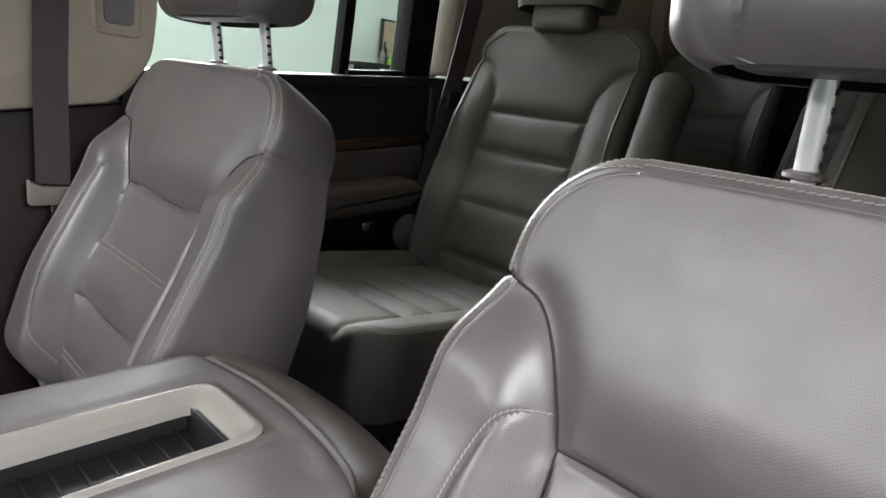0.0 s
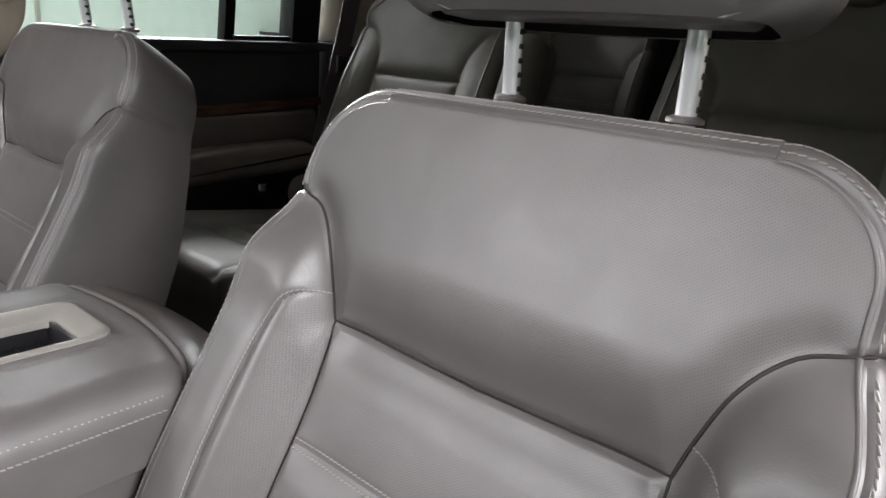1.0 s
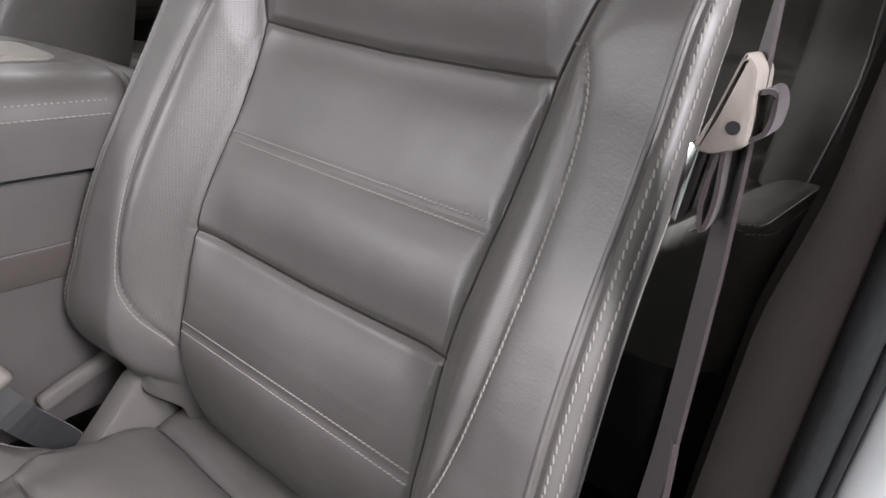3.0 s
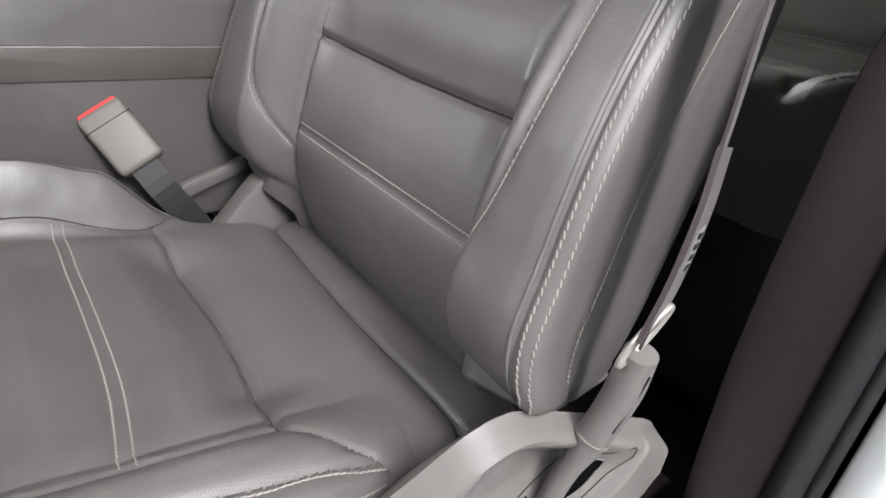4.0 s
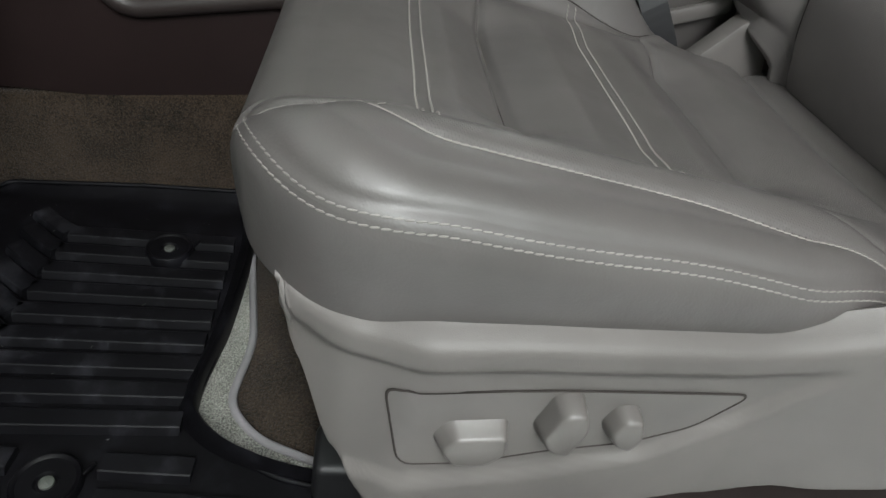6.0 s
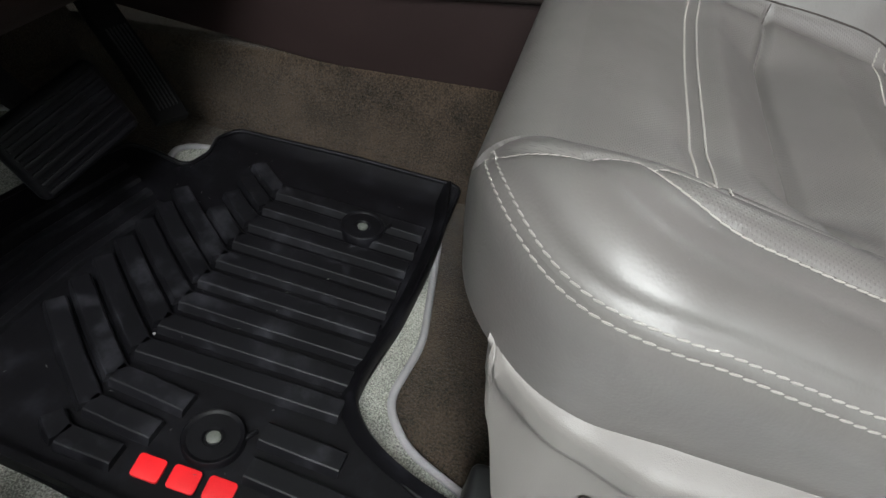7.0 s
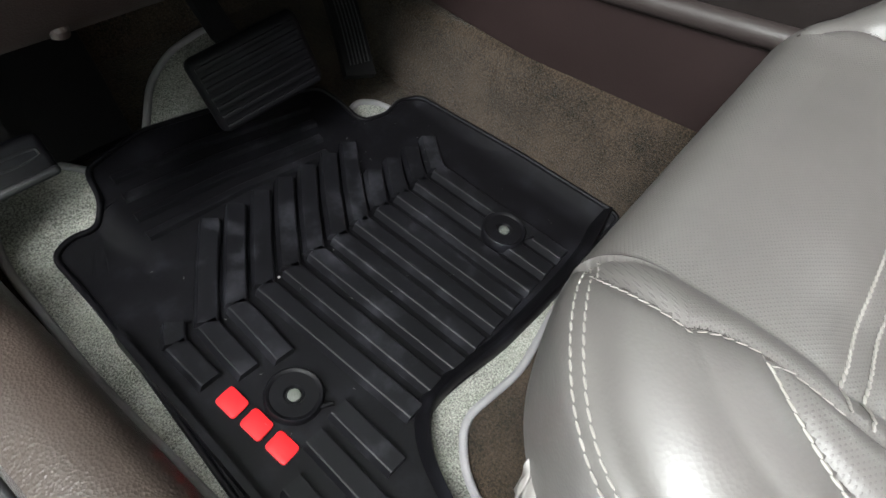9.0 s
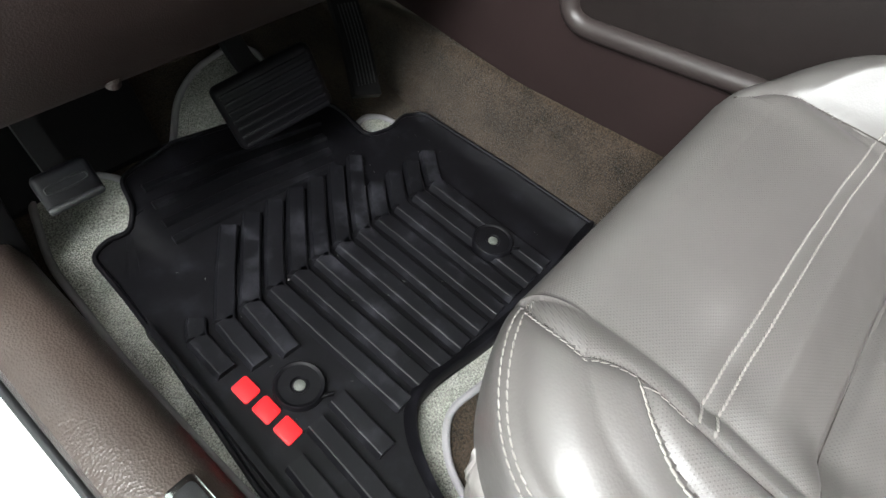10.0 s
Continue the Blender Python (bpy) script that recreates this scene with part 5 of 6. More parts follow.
far_pillar = thing("far_pillar", "beige pillar trim over a dark lower cover", "pillar", kind="structure")
part("pillar_upper", prism(rounded([(-0.16, 0.815), (0.180, 0.862), (0.222, 0.900), (0.252, 0.955), (0.262, 1.04), (0.262, 1.55), (-0.16, 1.55)], 0.022, 6), "x", -1.30, -1.19, 0.014), M_BEIGE, far_pillar, "beige upper cover")
part("belt_adjuster", prism(rounded([(0.165, 1.000), (0.215, 1.000), (0.222, 1.30), (0.160, 1.30)], 0.012, 5), "x", -1.21, -1.186, 0.003), M_LABEL, far_pillar, "pale grey belt height slide")
part("adjuster_rim", tube_mesh("adjuster_rim", [(-1.1885, a, b) for a, b in rounded([(0.150, 0.985), (0.228, 0.985), (0.236, 1.32), (0.146, 1.32)], 0.016, 6)], 0.004, M_BEIGE, 8, True), M_BEIGE, far_pillar)
part("pillar_lower", prism([(-0.16, 0.05), (0.21, 0.05), (0.21, 0.864), (-0.16, 0.813)], "x", -1.30, -1.205, 0.008), M_BROWN_SOFT, far_pillar, "dark brown lower cover")
solid("far_front_door", rbox(-1.27, -0.70, 0.45, 0.10, 1.06, 0.80, 0.02), M_BROWN_SOFT, "dark brown front passenger door trim", "car door")
solid("far_quarter_lower", prism([(1.02, 0.04), (2.95, 0.04), (2.95, 1.03), (1.02, 0.985)], "x", -1.32, -1.215, 0.01), M_BLACK, "dark rear quarter trim beside the rear seats", "wall")
solid("far_quarter_upper", prism(rounded([(1.035, 0.99), (1.42, 1.02), (1.52, 1.55), (1.07, 1.55)], 0.03), "x", -1.31, -1.20, 0.012), M_BEIGE, "beige pillar trim beside the second row", "pillar")
solid("far_tail_upper", prism(rounded([(2.30, 1.03), (2.95, 1.03), (2.95, 1.58), (2.20, 1.58)], 0.03), "x", -1.31, -1.20, 0.012), M_BEIGE, "beige rear pillar trim", "pillar")
solid("far_quarter_mid", prism([(1.42, 1.02), (2.30, 1.03), (2.30, 1.50), (1.50, 1.50)], "x", -1.31, -1.26, 0.01), M_BEIGE, "beige third row side trim", "wall")

belt2 = thing("seat_belt", "brown woven passenger belt on the pillar", "seat belt", group="seat belts")
part("webbing", tube_mesh("webbing", spline([(-1.150, 0.085, 1.45), (-1.150, 0.078, 1.10), (-1.150, 0.070, 0.90), (-1.150, 0.068, 0.725)], 20), 0, M_WEB, flat=(0.050, 0.002, (0.3, 1, 0))), M_WEB, belt2)
part("tongue", prism(rounded([(0.030, 0.690), (0.112, 0.690), (0.112, 0.720), (0.050, 0.722), (0.030, 0.735)], 0.006), "x", -1.158, -1.142, 0.003), M_TONGUE, belt2, "pale plastic belt tongue")
part("tongue_blade", rbox(-1.150, 0.075, 0.672, 0.003, 0.024, 0.035, 0.001, 1), M_CHROME, belt2, "steel blade")


# ---------------------------------------------------------------- second and third row
def rear_seat(label, ox, oy, oz, lean, group, arm, width=0.26, cushion=True, res=0.006, headz=0.0):
    seat = thing("rear_seat", label, "car seat", group=group)
    c, s = math.cos(radians(lean)), math.sin(radians(lean))
    half = with_corner(table((-0.20, width * 0.92), (0.10, width * 1.02), (0.35, width * 0.96), (0.60, width * 0.94)), 0.545, 0.055)

    def face(x, v):
        return 0.020 * smooth((np.abs(x) - 0.125) / 0.08) * (1 - smooth((v - 0.28) / 0.18))

    pad = Padding((ox, oy, oz), (0, s, c), (0, -c, s), half, face, lambda v: 0.10 + 0 * np.asarray(v, float), -0.20, 0.545, 0.026)
    for k in (-1, 1):
        pad.seams.append((mirror([(0.150, -0.2), (0.142, 0.34)], k), 0.006, 0.007, 0.004, 0.02))
        pad.seams.append((mirror(along([(0.142, 0.34), (0.150, 0.40), (0.19, 0.455), (0.25, 0.47)]), k), 0.006, 0.007, 0.004, 0.02))
    pad.seams.append(([(-0.142, 0.34), (0.142, 0.34)], 0.008, 0.007, 0.006, 0.02))
    pad.seams.append(([(-0.142, 0.235), (0.142, 0.235)], 0.006, 0.010, 0.004, 0.02))
    pad.seams.append(([(-0.142, 0.10), (0.142, 0.10)], 0.008, 0.007, 0.006, 0.02))
    pad.seams.append(([(-0.142, -0.04), (0.142, -0.04)], 0.006, 0.010, 0.004, 0.02))

    def classify(a, v):
        mid = np.abs(a) < 0.146
        out = np.where(mid, np.where(v > 0.34, "head", np.where(v > 0.10, "mid", "low")), np.where(a < 0, "l", "r"))
        return np.where(v > 0.44, "head", out)

    pad.build(seat, res, classify, {"head": (M_REAR, "head_panel", ""), "mid": (M_REAR, "insert_panel", ""), "low": (M_REAR, "insert_panel", ""), "l": (M_REAR, "bolster", ""), "r": (M_REAR, "bolster", ""), "back": (M_REAR, "back_shell", ""), "end": (M_REAR, "top_band", "")})
    for row in (0.229, 0.241, -0.046, -0.034):
        pad.stitches(seat, [(-0.138, row), (0.138, row)], pitch=0.008, length=0.006)
    for k in (-1, 1):
        pad.piping(seat, [(k * float(pad.edge(v)), v) for v in np.linspace(-0.18, 0.545, 20)], 0.003, M_DARKL, 0.0)
    # head rest
    base = np.array((ox, oy, oz)) + np.array((0, s, c)) * 0.565
    hp = Padding((ox, base[1] - 0.005, base[2] + 0.10 + headz), (0, 0.05, 0.999), (0, -0.999, 0.05), with_corner(table((-0.1, 0.115), (0.0, 0.135), (0.1, 0.125)), 0.07, 0.04), lambda x, v: 0.045 - 0.6 * v**2 + 0 * x, lambda v: 0.05 + 0 * np.asarray(v, float), -0.065, 0.07, 0.03)
    hp.build(seat, res, lambda a, v: np.where(np.abs(a) < 2, "f", "f"), {"f": (M_REAR, "head_rest", ""), "back": (M_REAR, "head_rest_back", ""), "end": (M_REAR, "head_rest_top", "")})
    part("head_rest_base", rbox(ox, base[1], base[2] + 0.015 + headz / 2, 0.16, 0.07, 0.07, 0.02), M_DARKL, seat)
    if cushion:
        half2 = with_corner(table((-0.3, width), (0.3, width * 0.98)), 0.27, 0.05)
        cp = Padding((ox, oy - 0.26, oz - 0.055), (0, -0.995, 0.10), (0, 0.10, 0.995), half2, lambda x, v: 0.016 * smooth((np.abs(x) - 0.15) / 0.06), lambda v: 0.15 + 0 * np.asarray(v, float), -0.28, 0.27, 0.03)
        for k in (-1, 1):
            cp.seams.append((mirror([(0.160, -0.28), (0.155, 0.30)], k), 0.005, 0.007, 0.003, 0.02))
        for u in (-0.12, -0.04, 0.05, 0.13):
            cp.seams.append(([(-0.155, u), (0.155, u)], 0.005, 0.007, 0.006, 0.022))
        cp.build(seat, res, lambda a, v: np.where(np.abs(a) < 0.157, "m", np.where(a < 0, "l", "r")), {"m": (M_REAR, "cushion_insert", ""), "l": (M_REAR, "cushion_bolster", ""), "r": (M_REAR, "cushion_bolster", ""), "back": (M_DARKL, "underside", ""), "end": (M_REAR, "cushion_front", "")})
        for u in (-0.12, -0.04, 0.05, 0.13):
            cp.stitches(seat, [(-0.15, u + 0.006), (0.15, u + 0.006)], pitch=0.008, length=0.006)
        for off in (0.012, 0.024):
            cp.stitches(seat, [(-float(cp.edge(v)) - off, v) if arm < 0 else (float(cp.edge(v)) + off, v) for v in np.linspace(-0.2, 0.27, 30)], pitch=0.008, length=0.006)
        part("seat_base", rbox(ox, oy - 0.24, oz - 0.33, width * 1.5, 0.42, 0.30, 0.02), M_BLACK, seat)
        for k in range(3):
            part("floor_hook", rbox(ox + arm * (0.06 - 0.1 * k), oy - 0.50 + 0.02 * k, oz - 0.27, 0.010, 0.012, 0.07, 0.003), M_BLACK, seat)
    if not cushion:
        part("seat_base", rbox(ox, oy + 0.02, oz - 0.42, width * 1.6, 0.20, 0.50, 0.02), M_BLACK, seat)
    if arm:
        t = Matrix.Rotation(radians(-lean), 3, "X")
        part("folding_armrest", rbox(ox + arm * (width + 0.055), oy + 0.075, oz + 0.22, 0.085, 0.085, 0.46, 0.035, 5, t), M_REAR, seat, "upright folded armrest")
        part("recliner_cover", lathe([(0.0, 0), (0.045, 0.0), (0.05, 0.012), (0.03, 0.024), (0.0, 0.026)], (ox - arm * (width + 0.012), oy - 0.02, oz - 0.02), Matrix.Rotation(radians(90), 3, "Y"), 24), M_TRIM, seat, "round hinge cover")
    return seat


rear_seat("dark taupe leather captain chair with a folded upright armrest", -0.865, 0.90, 0.60, 18, "second row seats", 1)
rear_seat("taupe leather captain chair behind the driver seat", 0.020, 0.90, 0.60, 18, "second row seats", 0)
rear_seat("dark leather third row seat back with a folded head rest", -0.86, 1.86, 0.66, 20, "third row seats", 0, 0.225, False, 0.010, -0.06)
rear_seat("dark leather third row seat back with a head rest", -0.42, 1.88, 0.66, 20, "third row seats", 0, 0.16, False, 0.010, -0.06)
rear_seat("dark leather third row seat back behind the driver side", 0.04, 1.86, 0.66, 20, "third row seats", 0, 0.225, False, 0.010, -0.06)
belt3 = thing("seat_belt", "brown woven belt of the second row", "seat belt", group="seat belts")
part("webbing", tube_mesh("webbing", spline([(-1.165, 1.13, 1.52), (-1.165, 1.07, 1.15), (-1.165, 0.99, 0.80), (-1.16, 0.90, 0.45)], 20), 0, M_WEB, flat=(0.05, 0.002, (0.3, 1, 0))), M_WEB, belt3)
part("tongue", rbox(-1.160, 1.035, 0.93, 0.014, 0.055, 0.05, 0.008), M_BLACK, belt3, "dark belt tongue")

# ---------------------------------------------------------------- pedals and dash
dash = thing("knee_panel", "dark brown plastic knee panel under the dash", "dashboard")
part("panel", prism([(-0.835, 0.300), (-0.845, 0.288), (-1.20, 0.335), (-1.25, 0.60), (-0.90, 0.62), (-0.80, 0.42)], "x", -0.26, 0.36, 0.008), M_DASH, dash)
part("release_tab", lathe([(0.006, -0.004), (0.006, 0.001), (0.004, 0.003)], (0.180, -0.838, 0.297), None, 14), M_DASH, dash, "small brown clip")

brake = thing("brake_pedal", "black ribbed rubber brake pedal on a steel arm", "pedal", group="pedals")
bc = Vector((-0.017, -0.897, 0.146))
bx = Vector((-0.100, 0.025, 0.033)).normalized()
by = Vector((-0.018, 0.031, -0.061)).normalized()
bz = bx.cross(by).normalized()
by = bz.cross(bx).normalized()
if bz.z < 0:
    bz, bx = -bz, -bx
turn_p = Matrix((bx, by, bz)).transposed()
part("pad", rbox(*bc, 0.124, 0.086, 0.020, 0.009, 4, turn_p, (0.95, 0.90)), M_RUBBER, brake)
for k in range(7):
    part("rib", rbox(*(bc + by * (-0.0315 + 0.0105 * k) + bz * 0.0115), 0.108, 0.0056, 0.0030, 0.0012, 2, turn_p), M_RUBBER, brake)
part("arm", tube_mesh("arm", spline([tuple(bc - bz * 0.008 - by * 0.015), tuple(bc - bz * 0.02 - by * 0.05 + bx * 0.01), (0.005, -1.02, 0.28), (0.005, -1.05, 0.42)], 20), 0, M_BLACK_SHADED, flat=(0.024, 0.010, (1, 0, 0))), M_BLACK_SHADED, brake)

accel = thing("accelerator_pedal", "black ribbed plastic accelerator pedal", "pedal", group="pedals")
ap = spline([(-0.176, -0.897, 0.070), (-0.205, -0.955, 0.110), (-0.222, -1.02, 0.175), (-0.228, -1.06, 0.25), (-0.228, -1.08, 0.36)], 24)
part("blade", tube_mesh("blade", ap, 0, M_BLACK_SHADED, flat=(0.040, 0.012, (1, -0.28, 0))), M_BLACK_SHADED, accel)
for k in range(6):
    off = -0.0125 + 0.005 * k
    part("rib", tube_mesh("rib", [p + np.array((off, off * -0.28, 0)) + np.array((0, 0.0045, 0.0052)) for p in ap[1:9]], 0.0011, M_SEAL, 5), M_SEAL, accel)

park = thing("parking_brake_pedal", "black parking brake pedal with a grooved rubber pad", "pedal", group="pedals")
pc = Vector((0.221, -0.888, 0.169))
pn = Vector((0.15, 0.70, 0.70)).normalized()
pu = Vector((-0.99, 0.11, 0.11))
pu = (pu - pn * pu.dot(pn)).normalized()
pt = Matrix((pu, pn.cross(pu), pn)).transposed()
part("pad", rbox(*pc, 0.050, 0.036, 0.018, 0.006, 4, pt), M_RUBBER, park)
slot_edge = [tuple(pc + pt @ Vector((0.018 * max(-1, min(1, 1.25 * math.cos(w))), 0.002 + 0.0042 * math.sin(w), 0.0092))) for w in np.linspace(0, 2 * math.pi, 24, endpoint=False)]
part("slot_rim", tube_mesh("slot_rim", slot_edge, 0.0011, M_SEAL, 6, True), M_SEAL, park)
part("pad_lip", rbox(*(pc + pt @ Vector((0, -0.0150, 0.004))), 0.050, 0.008, 0.014, 0.004, 3, pt), M_SEAL, park)
part("arm", tube_mesh("arm", spline([tuple(pc - pt @ Vector((0, 0, 0.008))), (0.225, -0.95, 0.24), (0.23, -1.02, 0.36), (0.23, -1.06, 0.48)], 16), 0, M_BLACK_SHADED, flat=(0.02, 0.008, (1, 0, 0))), M_BLACK_SHADED, park)

# ---------------------------------------------------------------- floor mats
grey = thing("carpet_mat", "pale grey carpet floor mat with a bound edge", "floor mat")
gout = rounded([(0.250, -0.40), (0.256, -0.62), (0.258, -0.80), (0.250, -0.95), (0.222, -1.03), (0.150, -1.02), (0.110, -0.97), (0.066, -0.995), (0.009, -1.062), (-0.039, -1.090), (-0.102, -1.102), (-0.135, -1.085), (-0.125, -0.99), (-0.165, -0.890), (-0.180, -0.915), (-0.205, -0.922), (-0.234, -0.906),
                (-0.250, -0.84), (-0.270, -0.570), (-0.20, -0.546), (-0.03, -0.518), (0.055, -0.530), (0.095, -0.497), (0.118, -0.44), (0.14, -0.38)], 0.022, 6)


def floor_z(y):
    """Height of the floor, which rises towards the toe board."""
    return 0.0 if y > -0.90 else (-0.90 - y) * 0.30




def sheet(outline, height):
    """A flat outline cut into small faces and laid over a height."""
    bm_ = bmesh.new()
    bm_.faces.new([bm_.verts.new((a, b, 0.0)) for a, b in outline])
    for _ in range(6):
        bmesh.ops.triangulate(bm_, faces=[f for f in bm_.faces if len(f.verts) > 3])
        bmesh.ops.subdivide_edges(bm_, edges=[e for e in bm_.edges if e.calc_length() > 0.022], cuts=1, use_grid_fill=False)
    bmesh.ops.triangulate(bm_, faces=bm_.faces)
    bmesh.ops.recalc_face_normals(bm_, faces=bm_.faces)
    if sum(f.normal.z for f in bm_.faces) < 0:
        bmesh.ops.reverse_faces(bm_, faces=bm_.faces)
    for v in bm_.verts:
        v.co.z = height(v.co.x, v.co.y)
    return bm_


part("mat_top", sheet(gout, lambda x, y: floor_z(y) - 0.006), M_MATPILE, grey)
part("binding", tube_mesh("binding", [(a, b, -0.0062 + floor_z(b)) for a, b in gout], 0.0045, M_BINDING, 8, True), M_BINDING, grey, "grey bound edge")

mat = thing("rubber_mat", "black ribbed rubber floor mat with raised rim, dusty", "floor mat")
mout = rounded([(0.262, -0.40), (0.247, -0.608), (0.221, -0.812), (0.216, -0.865), (0.214, -0.930), (0.190, -0.938), (0.166, -0.933), (0.146, -0.952), (0.137, -0.990), (0.063, -1.003), (-0.044, -0.987), (-0.165, -0.955), (-0.174, -0.925), (-0.176, -0.884), (-0.215, -0.876), (-0.250, -0.885),
                (-0.278, -0.870), (-0.289, -0.70), (-0.294, -0.560), (-0.290, -0.545), (-0.05, -0.547), (0.070, -0.562), (0.108, -0.535), (0.140, -0.47), (0.155, -0.40)], 0.012, 5)


def mat_z(x, y):
    z = 0.0
    z += max(0.0, (-0.90 - y) * 0.30) + 0.006 * smooth((-0.86 - y) / 0.03) * smooth((0.165 - x) / 0.02)
    z += 0.016 * smooth((-0.260 - x) / 0.04)
    return float(z)


def mat_sheet():
    """The mat as a sheet with thickness, its rim turned up towards the seat and the tunnel."""
    part("sheet", sheet(mout, lambda x, y: mat_z(x, y) - 0.0005), M_RUBBER, mat)
    rim = [(a, b, mat_z(a, b) + 0.001) for a, b in mout]
    part("edge_bead", tube_mesh("edge_bead", rim, 0.0032, M_RUBBER, 8, True), M_RUBBER, mat)
    # upright wall at the seat side
    wall = spline([(-0.300, -0.562), (-0.20, -0.546), (-0.05, -0.548), (0.066, -0.560), (0.104, -0.535), (0.132, -0.480), (0.148, -0.41)], 60)
    v, f = [], []
    for a, b in wall:
        v += [(a, b - 0.014, 0.0), (a, b - 0.006, 0.016), (a, b, 0.021), (a, b + 0.003, 0.018), (a, b + 0.004, -0.004)]
    for i in range(59):
        for j in range(4):
            f.append((i * 5 + j, i * 5 + 5 + j, i * 5 + 6 + j, i * 5 + 1 + j))
    part("raised_wall", mesh_of("raised_wall", v, f, M_RUBBER), M_RUBBER, mat)
    part("outer_wall", tube_mesh("outer_wall", [(0.222 + 0.026 * t, -0.815 + 0.40 * t, 0.004) for t in np.linspace(0, 1, 12)], 0, M_RUBBER, flat=(0.007, 0.026, (1, 0.07, 0))), M_RUBBER, mat)


mat_sheet()
bends = [0.193 - 0.0343 * i for i in range(12)]


def rib_mesh(pts, w, h):
    """A raised bar along floor points: steep on one side, a long slope on the other."""
    p = np.array(pts, float)
    t = np.gradient(p, axis=0)
    t /= np.linalg.norm(t, axis=1)[:, None]
    s = np.stack([t[:, 1], -t[:, 0]], axis=1)
    v, f = [], []
    for (x, y), (a, b) in zip(p, s):
        z = mat_z(x, y)
        for k, hh in ((-0.5, -0.001), (-0.46, h * 0.9), (-0.40, h), (0.30, h), (0.36, h * 0.9), (0.5, -0.001)):
            v.append((x + a * k * w, y + b * k * w, z + hh))
    n = len(p)
    for i in range(n - 1):
        for j in range(5):
            f.append((i * 6 + j, i * 6 + j + 1, i * 6 + j + 7, i * 6 + j + 6))
    f += [tuple(range(6))[::-1], tuple((n - 1) * 6 + j for j in range(6))]
    return mesh_of("rib", v, f, M_RIB, smooth=False)


for i, bx_ in enumerate(bends):
    yb = -0.778 + 0.0012 * i
    rear = -0.566
    if i == 0:
        start = (bx_ + 0.001, -0.722)
    else:
        start = (bx_ - 0.004, rear)
    # nose of each rib turns towards the tunnel
    turn_ = 1.0 if 1 <= i <= 7 else (0.45 if i else 0.16)
    end = (bx_ - 0.083 * turn_, yb - 0.097 * turn_)
    if i in (1, 2):
        # ribs stop round the outer fastener
        part("rib", rib_mesh([(bx_, yb + 0.004), (bx_ + 0.003, -0.740), (bx_ + 0.005, -0.706)] if i == 1 else [(bx_, yb + 0.004), (bx_ + 0.003, -0.73), (bx_ + 0.006, -0.695)], 0.024, 0.0085), M_RIB, mat)
        part("rib", rib_mesh([(bx_ + 0.008, -0.618), (bx_ + 0.012, -0.56 + 0.01), (bx_ + 0.018, -0.47)] if i == 1 else [(bx_ + 0.008, -0.622), (bx_ + 0.010, -0.58), (bx_ + 0.011, -0.545)], 0.024, 0.0085), M_RIB, mat)
    else:
        q = [(bx_, yb + 0.004), ((bx_ + start[0]) / 2, (yb + start[1]) / 2), start]
        part("rib", rib_mesh(q, 0.024, 0.0085), M_RIB, mat)
    part("rib_nose", rib_mesh([end, ((end[0] + bx_) / 2, (end[1] + yb) / 2), (bx_, yb + 0.004)], 0.024, 0.0085), M_RIB, mat)
part("rib", rib_mesh([(0.207, -0.602), (0.212, -0.54), (0.218, -0.45)], 0.024, 0.0085), M_RIB, mat)
for k in range(4):
    part("foot_rib", rib_mesh([(0.135 - 0.004 * k, -0.895 - 0.024 * k), (0.02, -0.888 - 0.0235 * k), (-0.100 - 0.010 * k, -0.872 - 0.022 * k)], 0.011, 0.0045), M_RIB, mat)
for cx, cy, cz in ((0.151, -0.659, 0.001), (-0.163, -0.639, 0.006)):
    post = part("fastener", lathe([(0.0275, -0.006), (0.0275, 0.006), (0.026, 0.0078), (0.0235, 0.0072), (0.0225, 0.0060), (0.010, 0.0055), (0.0085, 0.0030), (0.0, 0.0030)], (cx, cy, cz), None, 36), M_RUBBER, mat, "round black mat fastener")
    part("fastener_pin", lathe([(0.0062, 0.002), (0.0062, 0.0052), (0.004, 0.0060)], (cx, cy, cz), None, 16), M_PIN, post, "pale pin")
    part("fastener_clip", rbox(cx - 0.012, cy + 0.027, cz + 0.004, 0.018, 0.004, 0.004, 0.001, 1, Matrix.Rotation(radians(-30), 3, "Z")), M_RUBBER, post)
# red emblem as three plain blocks
for k in range(3):
    yc = -0.694 + 0.0315 * k
    x0, x1 = 0.182 - 0.001 * k, 0.203 - 0.001 * k
    bm = prism(rounded([(x0, yc - 0.0135), (x1, yc - 0.0120), (x1, yc + 0.0135), (x0, yc + 0.0120)], 0.004, 4), "z", 0.0, 0.0035, 0.0012)
    part("emblem_block", bm, M_REDPAINT, mat, "raised red emblem block")
def lint(count):
    """Pale fibres and dust specks lying on the mat and its ribs."""
    rng = random.Random(11)
    bm_ = bmesh.new()
    for _ in range(count):
        x, y = rng.uniform(-0.24, 0.20), rng.uniform(-0.88, -0.60)
        z = mat_z(x, y) + 0.0075
        a, l, w = rng.uniform(0, 6.28), rng.uniform(0.0006, 0.0022), rng.uniform(0.0003, 0.0005)
        c, s_ = math.cos(a), math.sin(a)
        ring = [(l, 0, 0), (0, w, 0), (-l, 0, 0), (0, -w, 0)]
        vs = [bm_.verts.new((x + p * c - q * s_, y + p * s_ + q * c, z)) for p, q, _z in ring]
        tip = bm_.verts.new((x, y, z + w))
        low = bm_.verts.new((x, y, z - w))
        for i in range(4):
            bm_.faces.new((vs[i], vs[(i + 1) % 4], tip))
            bm_.faces.new((vs[(i + 1) % 4], vs[i], low))
    return bm_


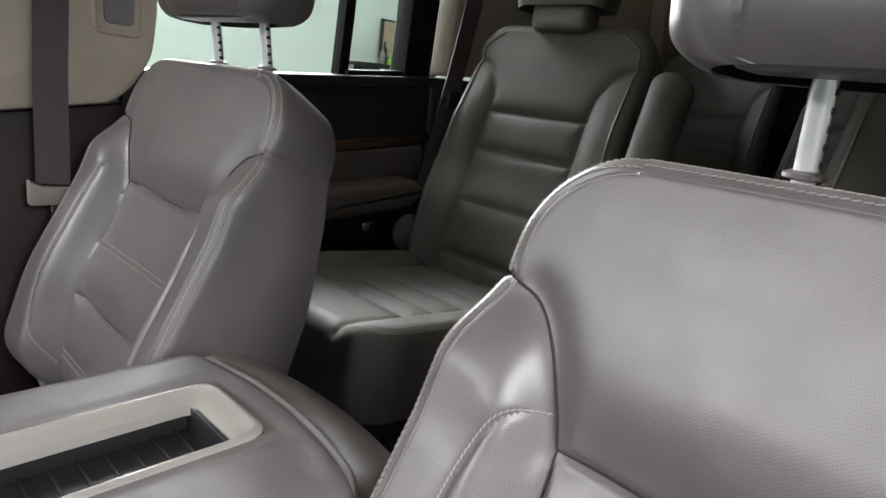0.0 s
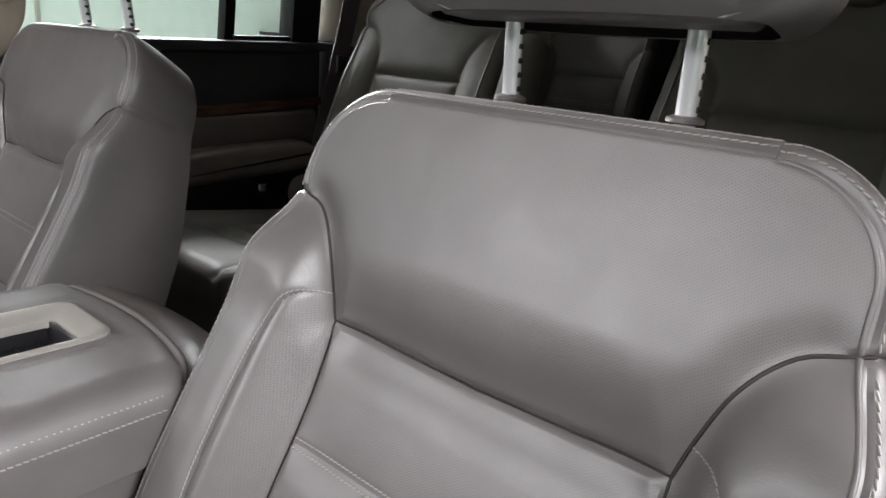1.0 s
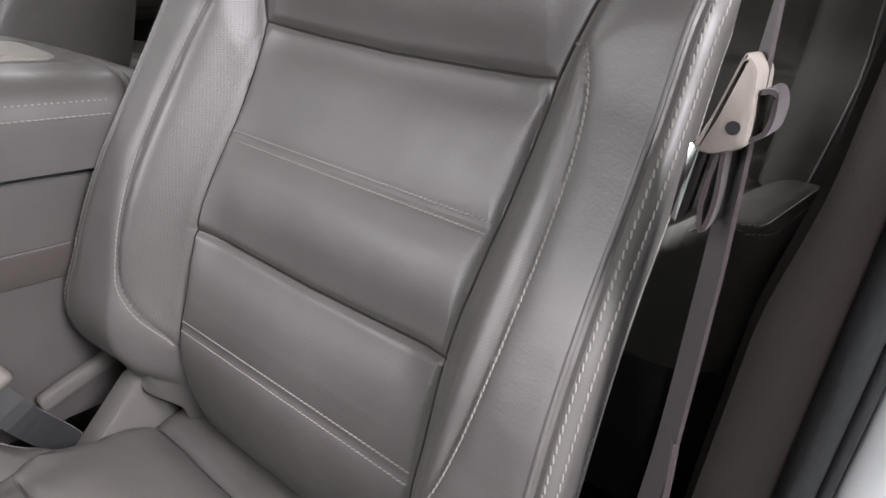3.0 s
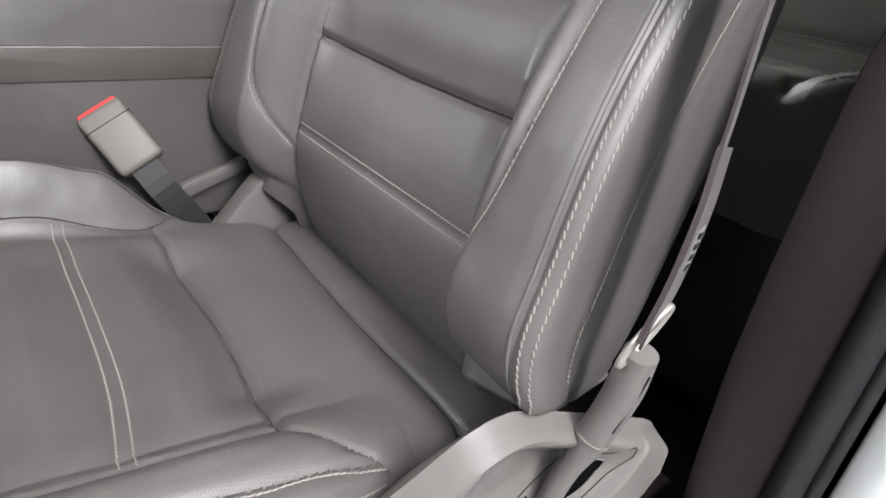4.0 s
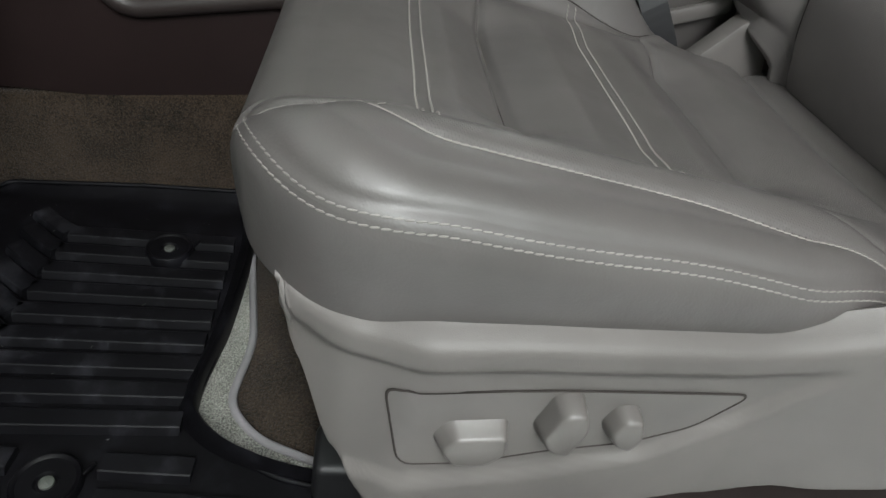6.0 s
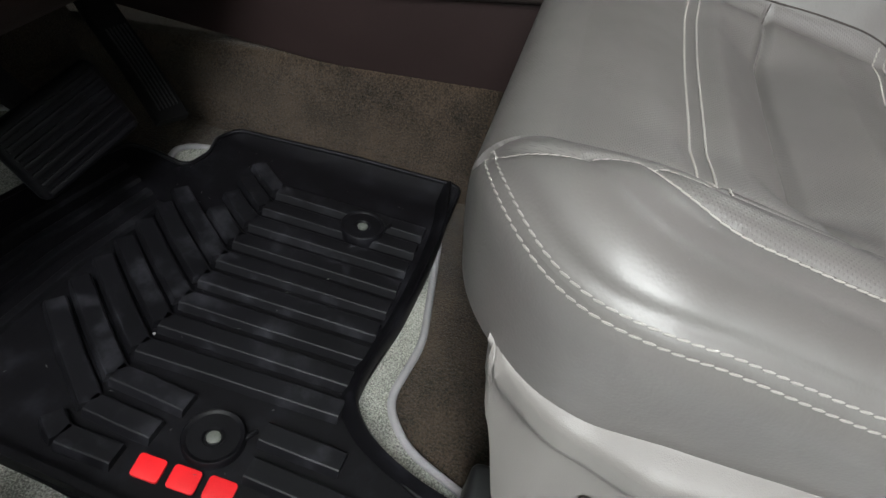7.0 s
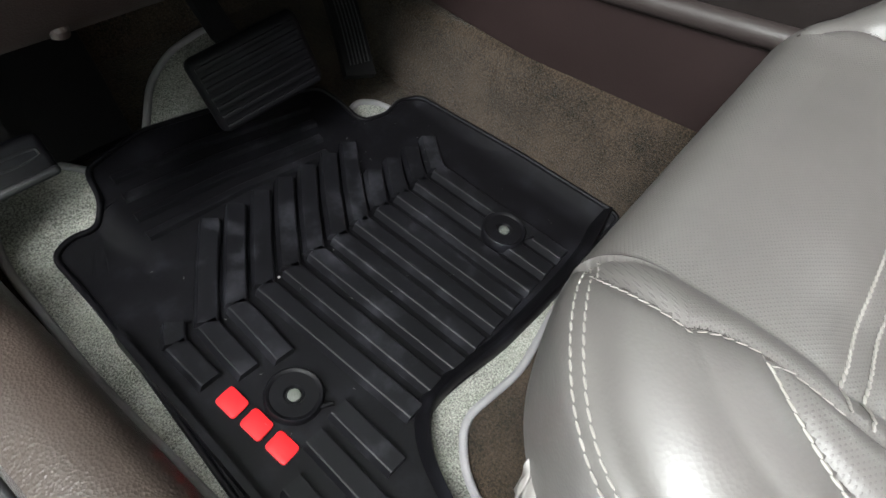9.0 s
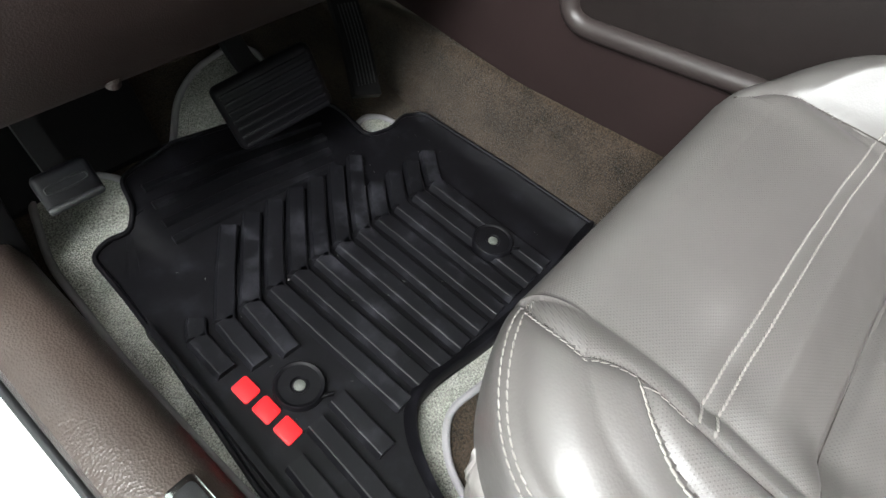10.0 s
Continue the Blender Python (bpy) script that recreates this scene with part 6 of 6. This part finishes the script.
specks = part("lint", lint(60), M_PIN, mat, "pale lint specks")
specks["kind"] = "stuff"
crumb = solid("crumb", lathe([(0.0012, 0), (0.0016, 0.0012), (0.0006, 0.002)], (0.070, -0.770, 0.0005), None, 8), M_LABEL, "tiny pale crumb on the rubber mat", "crumb", kind="")

# ---------------------------------------------------------------- workshop round the car
solid("ground", rbox(0, 0.5, -0.62, 16, 16, 0.1, 0.0), M_FLOORC, "grey workshop floor", "floor")
solid("shop_wall", rbox(-4.9, 0.5, 1.2, 0.12, 16, 3.6, 0.0), M_WALL, "pale green-white workshop wall", "wall")
solid("shop_wall_east", rbox(5.2, 0.5, 1.2, 0.12, 16, 3.6, 0.0), M_WALL, "pale workshop wall", "wall")
solid("shop_wall_north", rbox(0, 8.4, 1.2, 16, 0.12, 3.6, 0.0), M_WALL, "pale workshop wall", "wall")
solid("shop_wall_south", rbox(0, -7.4, 1.2, 16, 0.12, 3.6, 0.0), M_WALL, "pale workshop wall", "wall")
solid("shop_ceiling", rbox(0, 0.5, 2.95, 16, 16, 0.1, 0.0), M_WALL, "pale workshop ceiling", "ceiling")
bench = thing("wall_shelf", "black wall shelf holding bottles below a framed board", "shelf")
part("board", rbox(-4.62, 3.86, 1.10, 0.42, 1.0, 0.03, 0.004), M_BLACK, bench)
for yy in (3.51, 4.21):
    part("bracket", prism([(-4.84, 1.085), (-4.45, 1.085), (-4.84, 0.85)], "y", yy - 0.015, yy + 0.015), M_BLACK, bench)
board = thing("picture_board", "beige board in a dark frame leaning over the shelf", "picture")
part("frame", rbox(-4.78, 3.86, 1.36, 0.03, 0.24, 0.36, 0.004), M_BLACK, board, "dark frame")
part("sheet", rbox(-4.763, 3.86, 1.36, 0.004, 0.20, 0.32, 0.001, 1), M_CARD, board, "beige sheet")
for k, (yy, mm, h) in enumerate(((3.55, M_LABEL, 0.14), (3.64, M_LIME, 0.07), (3.74, M_YELLOW, 0.13), (3.80, M_LABEL, 0.10), (3.92, M_YELLOW, 0.06), (3.60, M_BLACK, 0.20))):
    solid("bottle", lathe([(0.024, 0), (0.028, 0.01), (0.028, h * 0.65), (0.010, h * 0.8), (0.010, h)], (-4.50 - 0.04 * (k == 5), yy, 1.116), None, 16), mm, "plastic bottle standing on the black shelf", "bottle", group="bottles on the shelf", kind="")
solid("wall_strip", rbox(-4.83, 1.56, 1.1, 0.02, 0.03, 2.6, 0.003), M_SATIN, "thin metal strip on the workshop wall", "trim")
# Unseen housings and hangers, added above the area lamps.
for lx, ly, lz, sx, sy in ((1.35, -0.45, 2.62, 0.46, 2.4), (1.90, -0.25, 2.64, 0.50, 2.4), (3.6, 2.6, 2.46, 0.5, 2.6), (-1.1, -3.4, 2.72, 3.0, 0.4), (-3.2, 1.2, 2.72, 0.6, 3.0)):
    fixture = thing("added_lamp_housing", "unseen white housing added above an area lamp", "ceiling lamp", group="ceiling lamps")
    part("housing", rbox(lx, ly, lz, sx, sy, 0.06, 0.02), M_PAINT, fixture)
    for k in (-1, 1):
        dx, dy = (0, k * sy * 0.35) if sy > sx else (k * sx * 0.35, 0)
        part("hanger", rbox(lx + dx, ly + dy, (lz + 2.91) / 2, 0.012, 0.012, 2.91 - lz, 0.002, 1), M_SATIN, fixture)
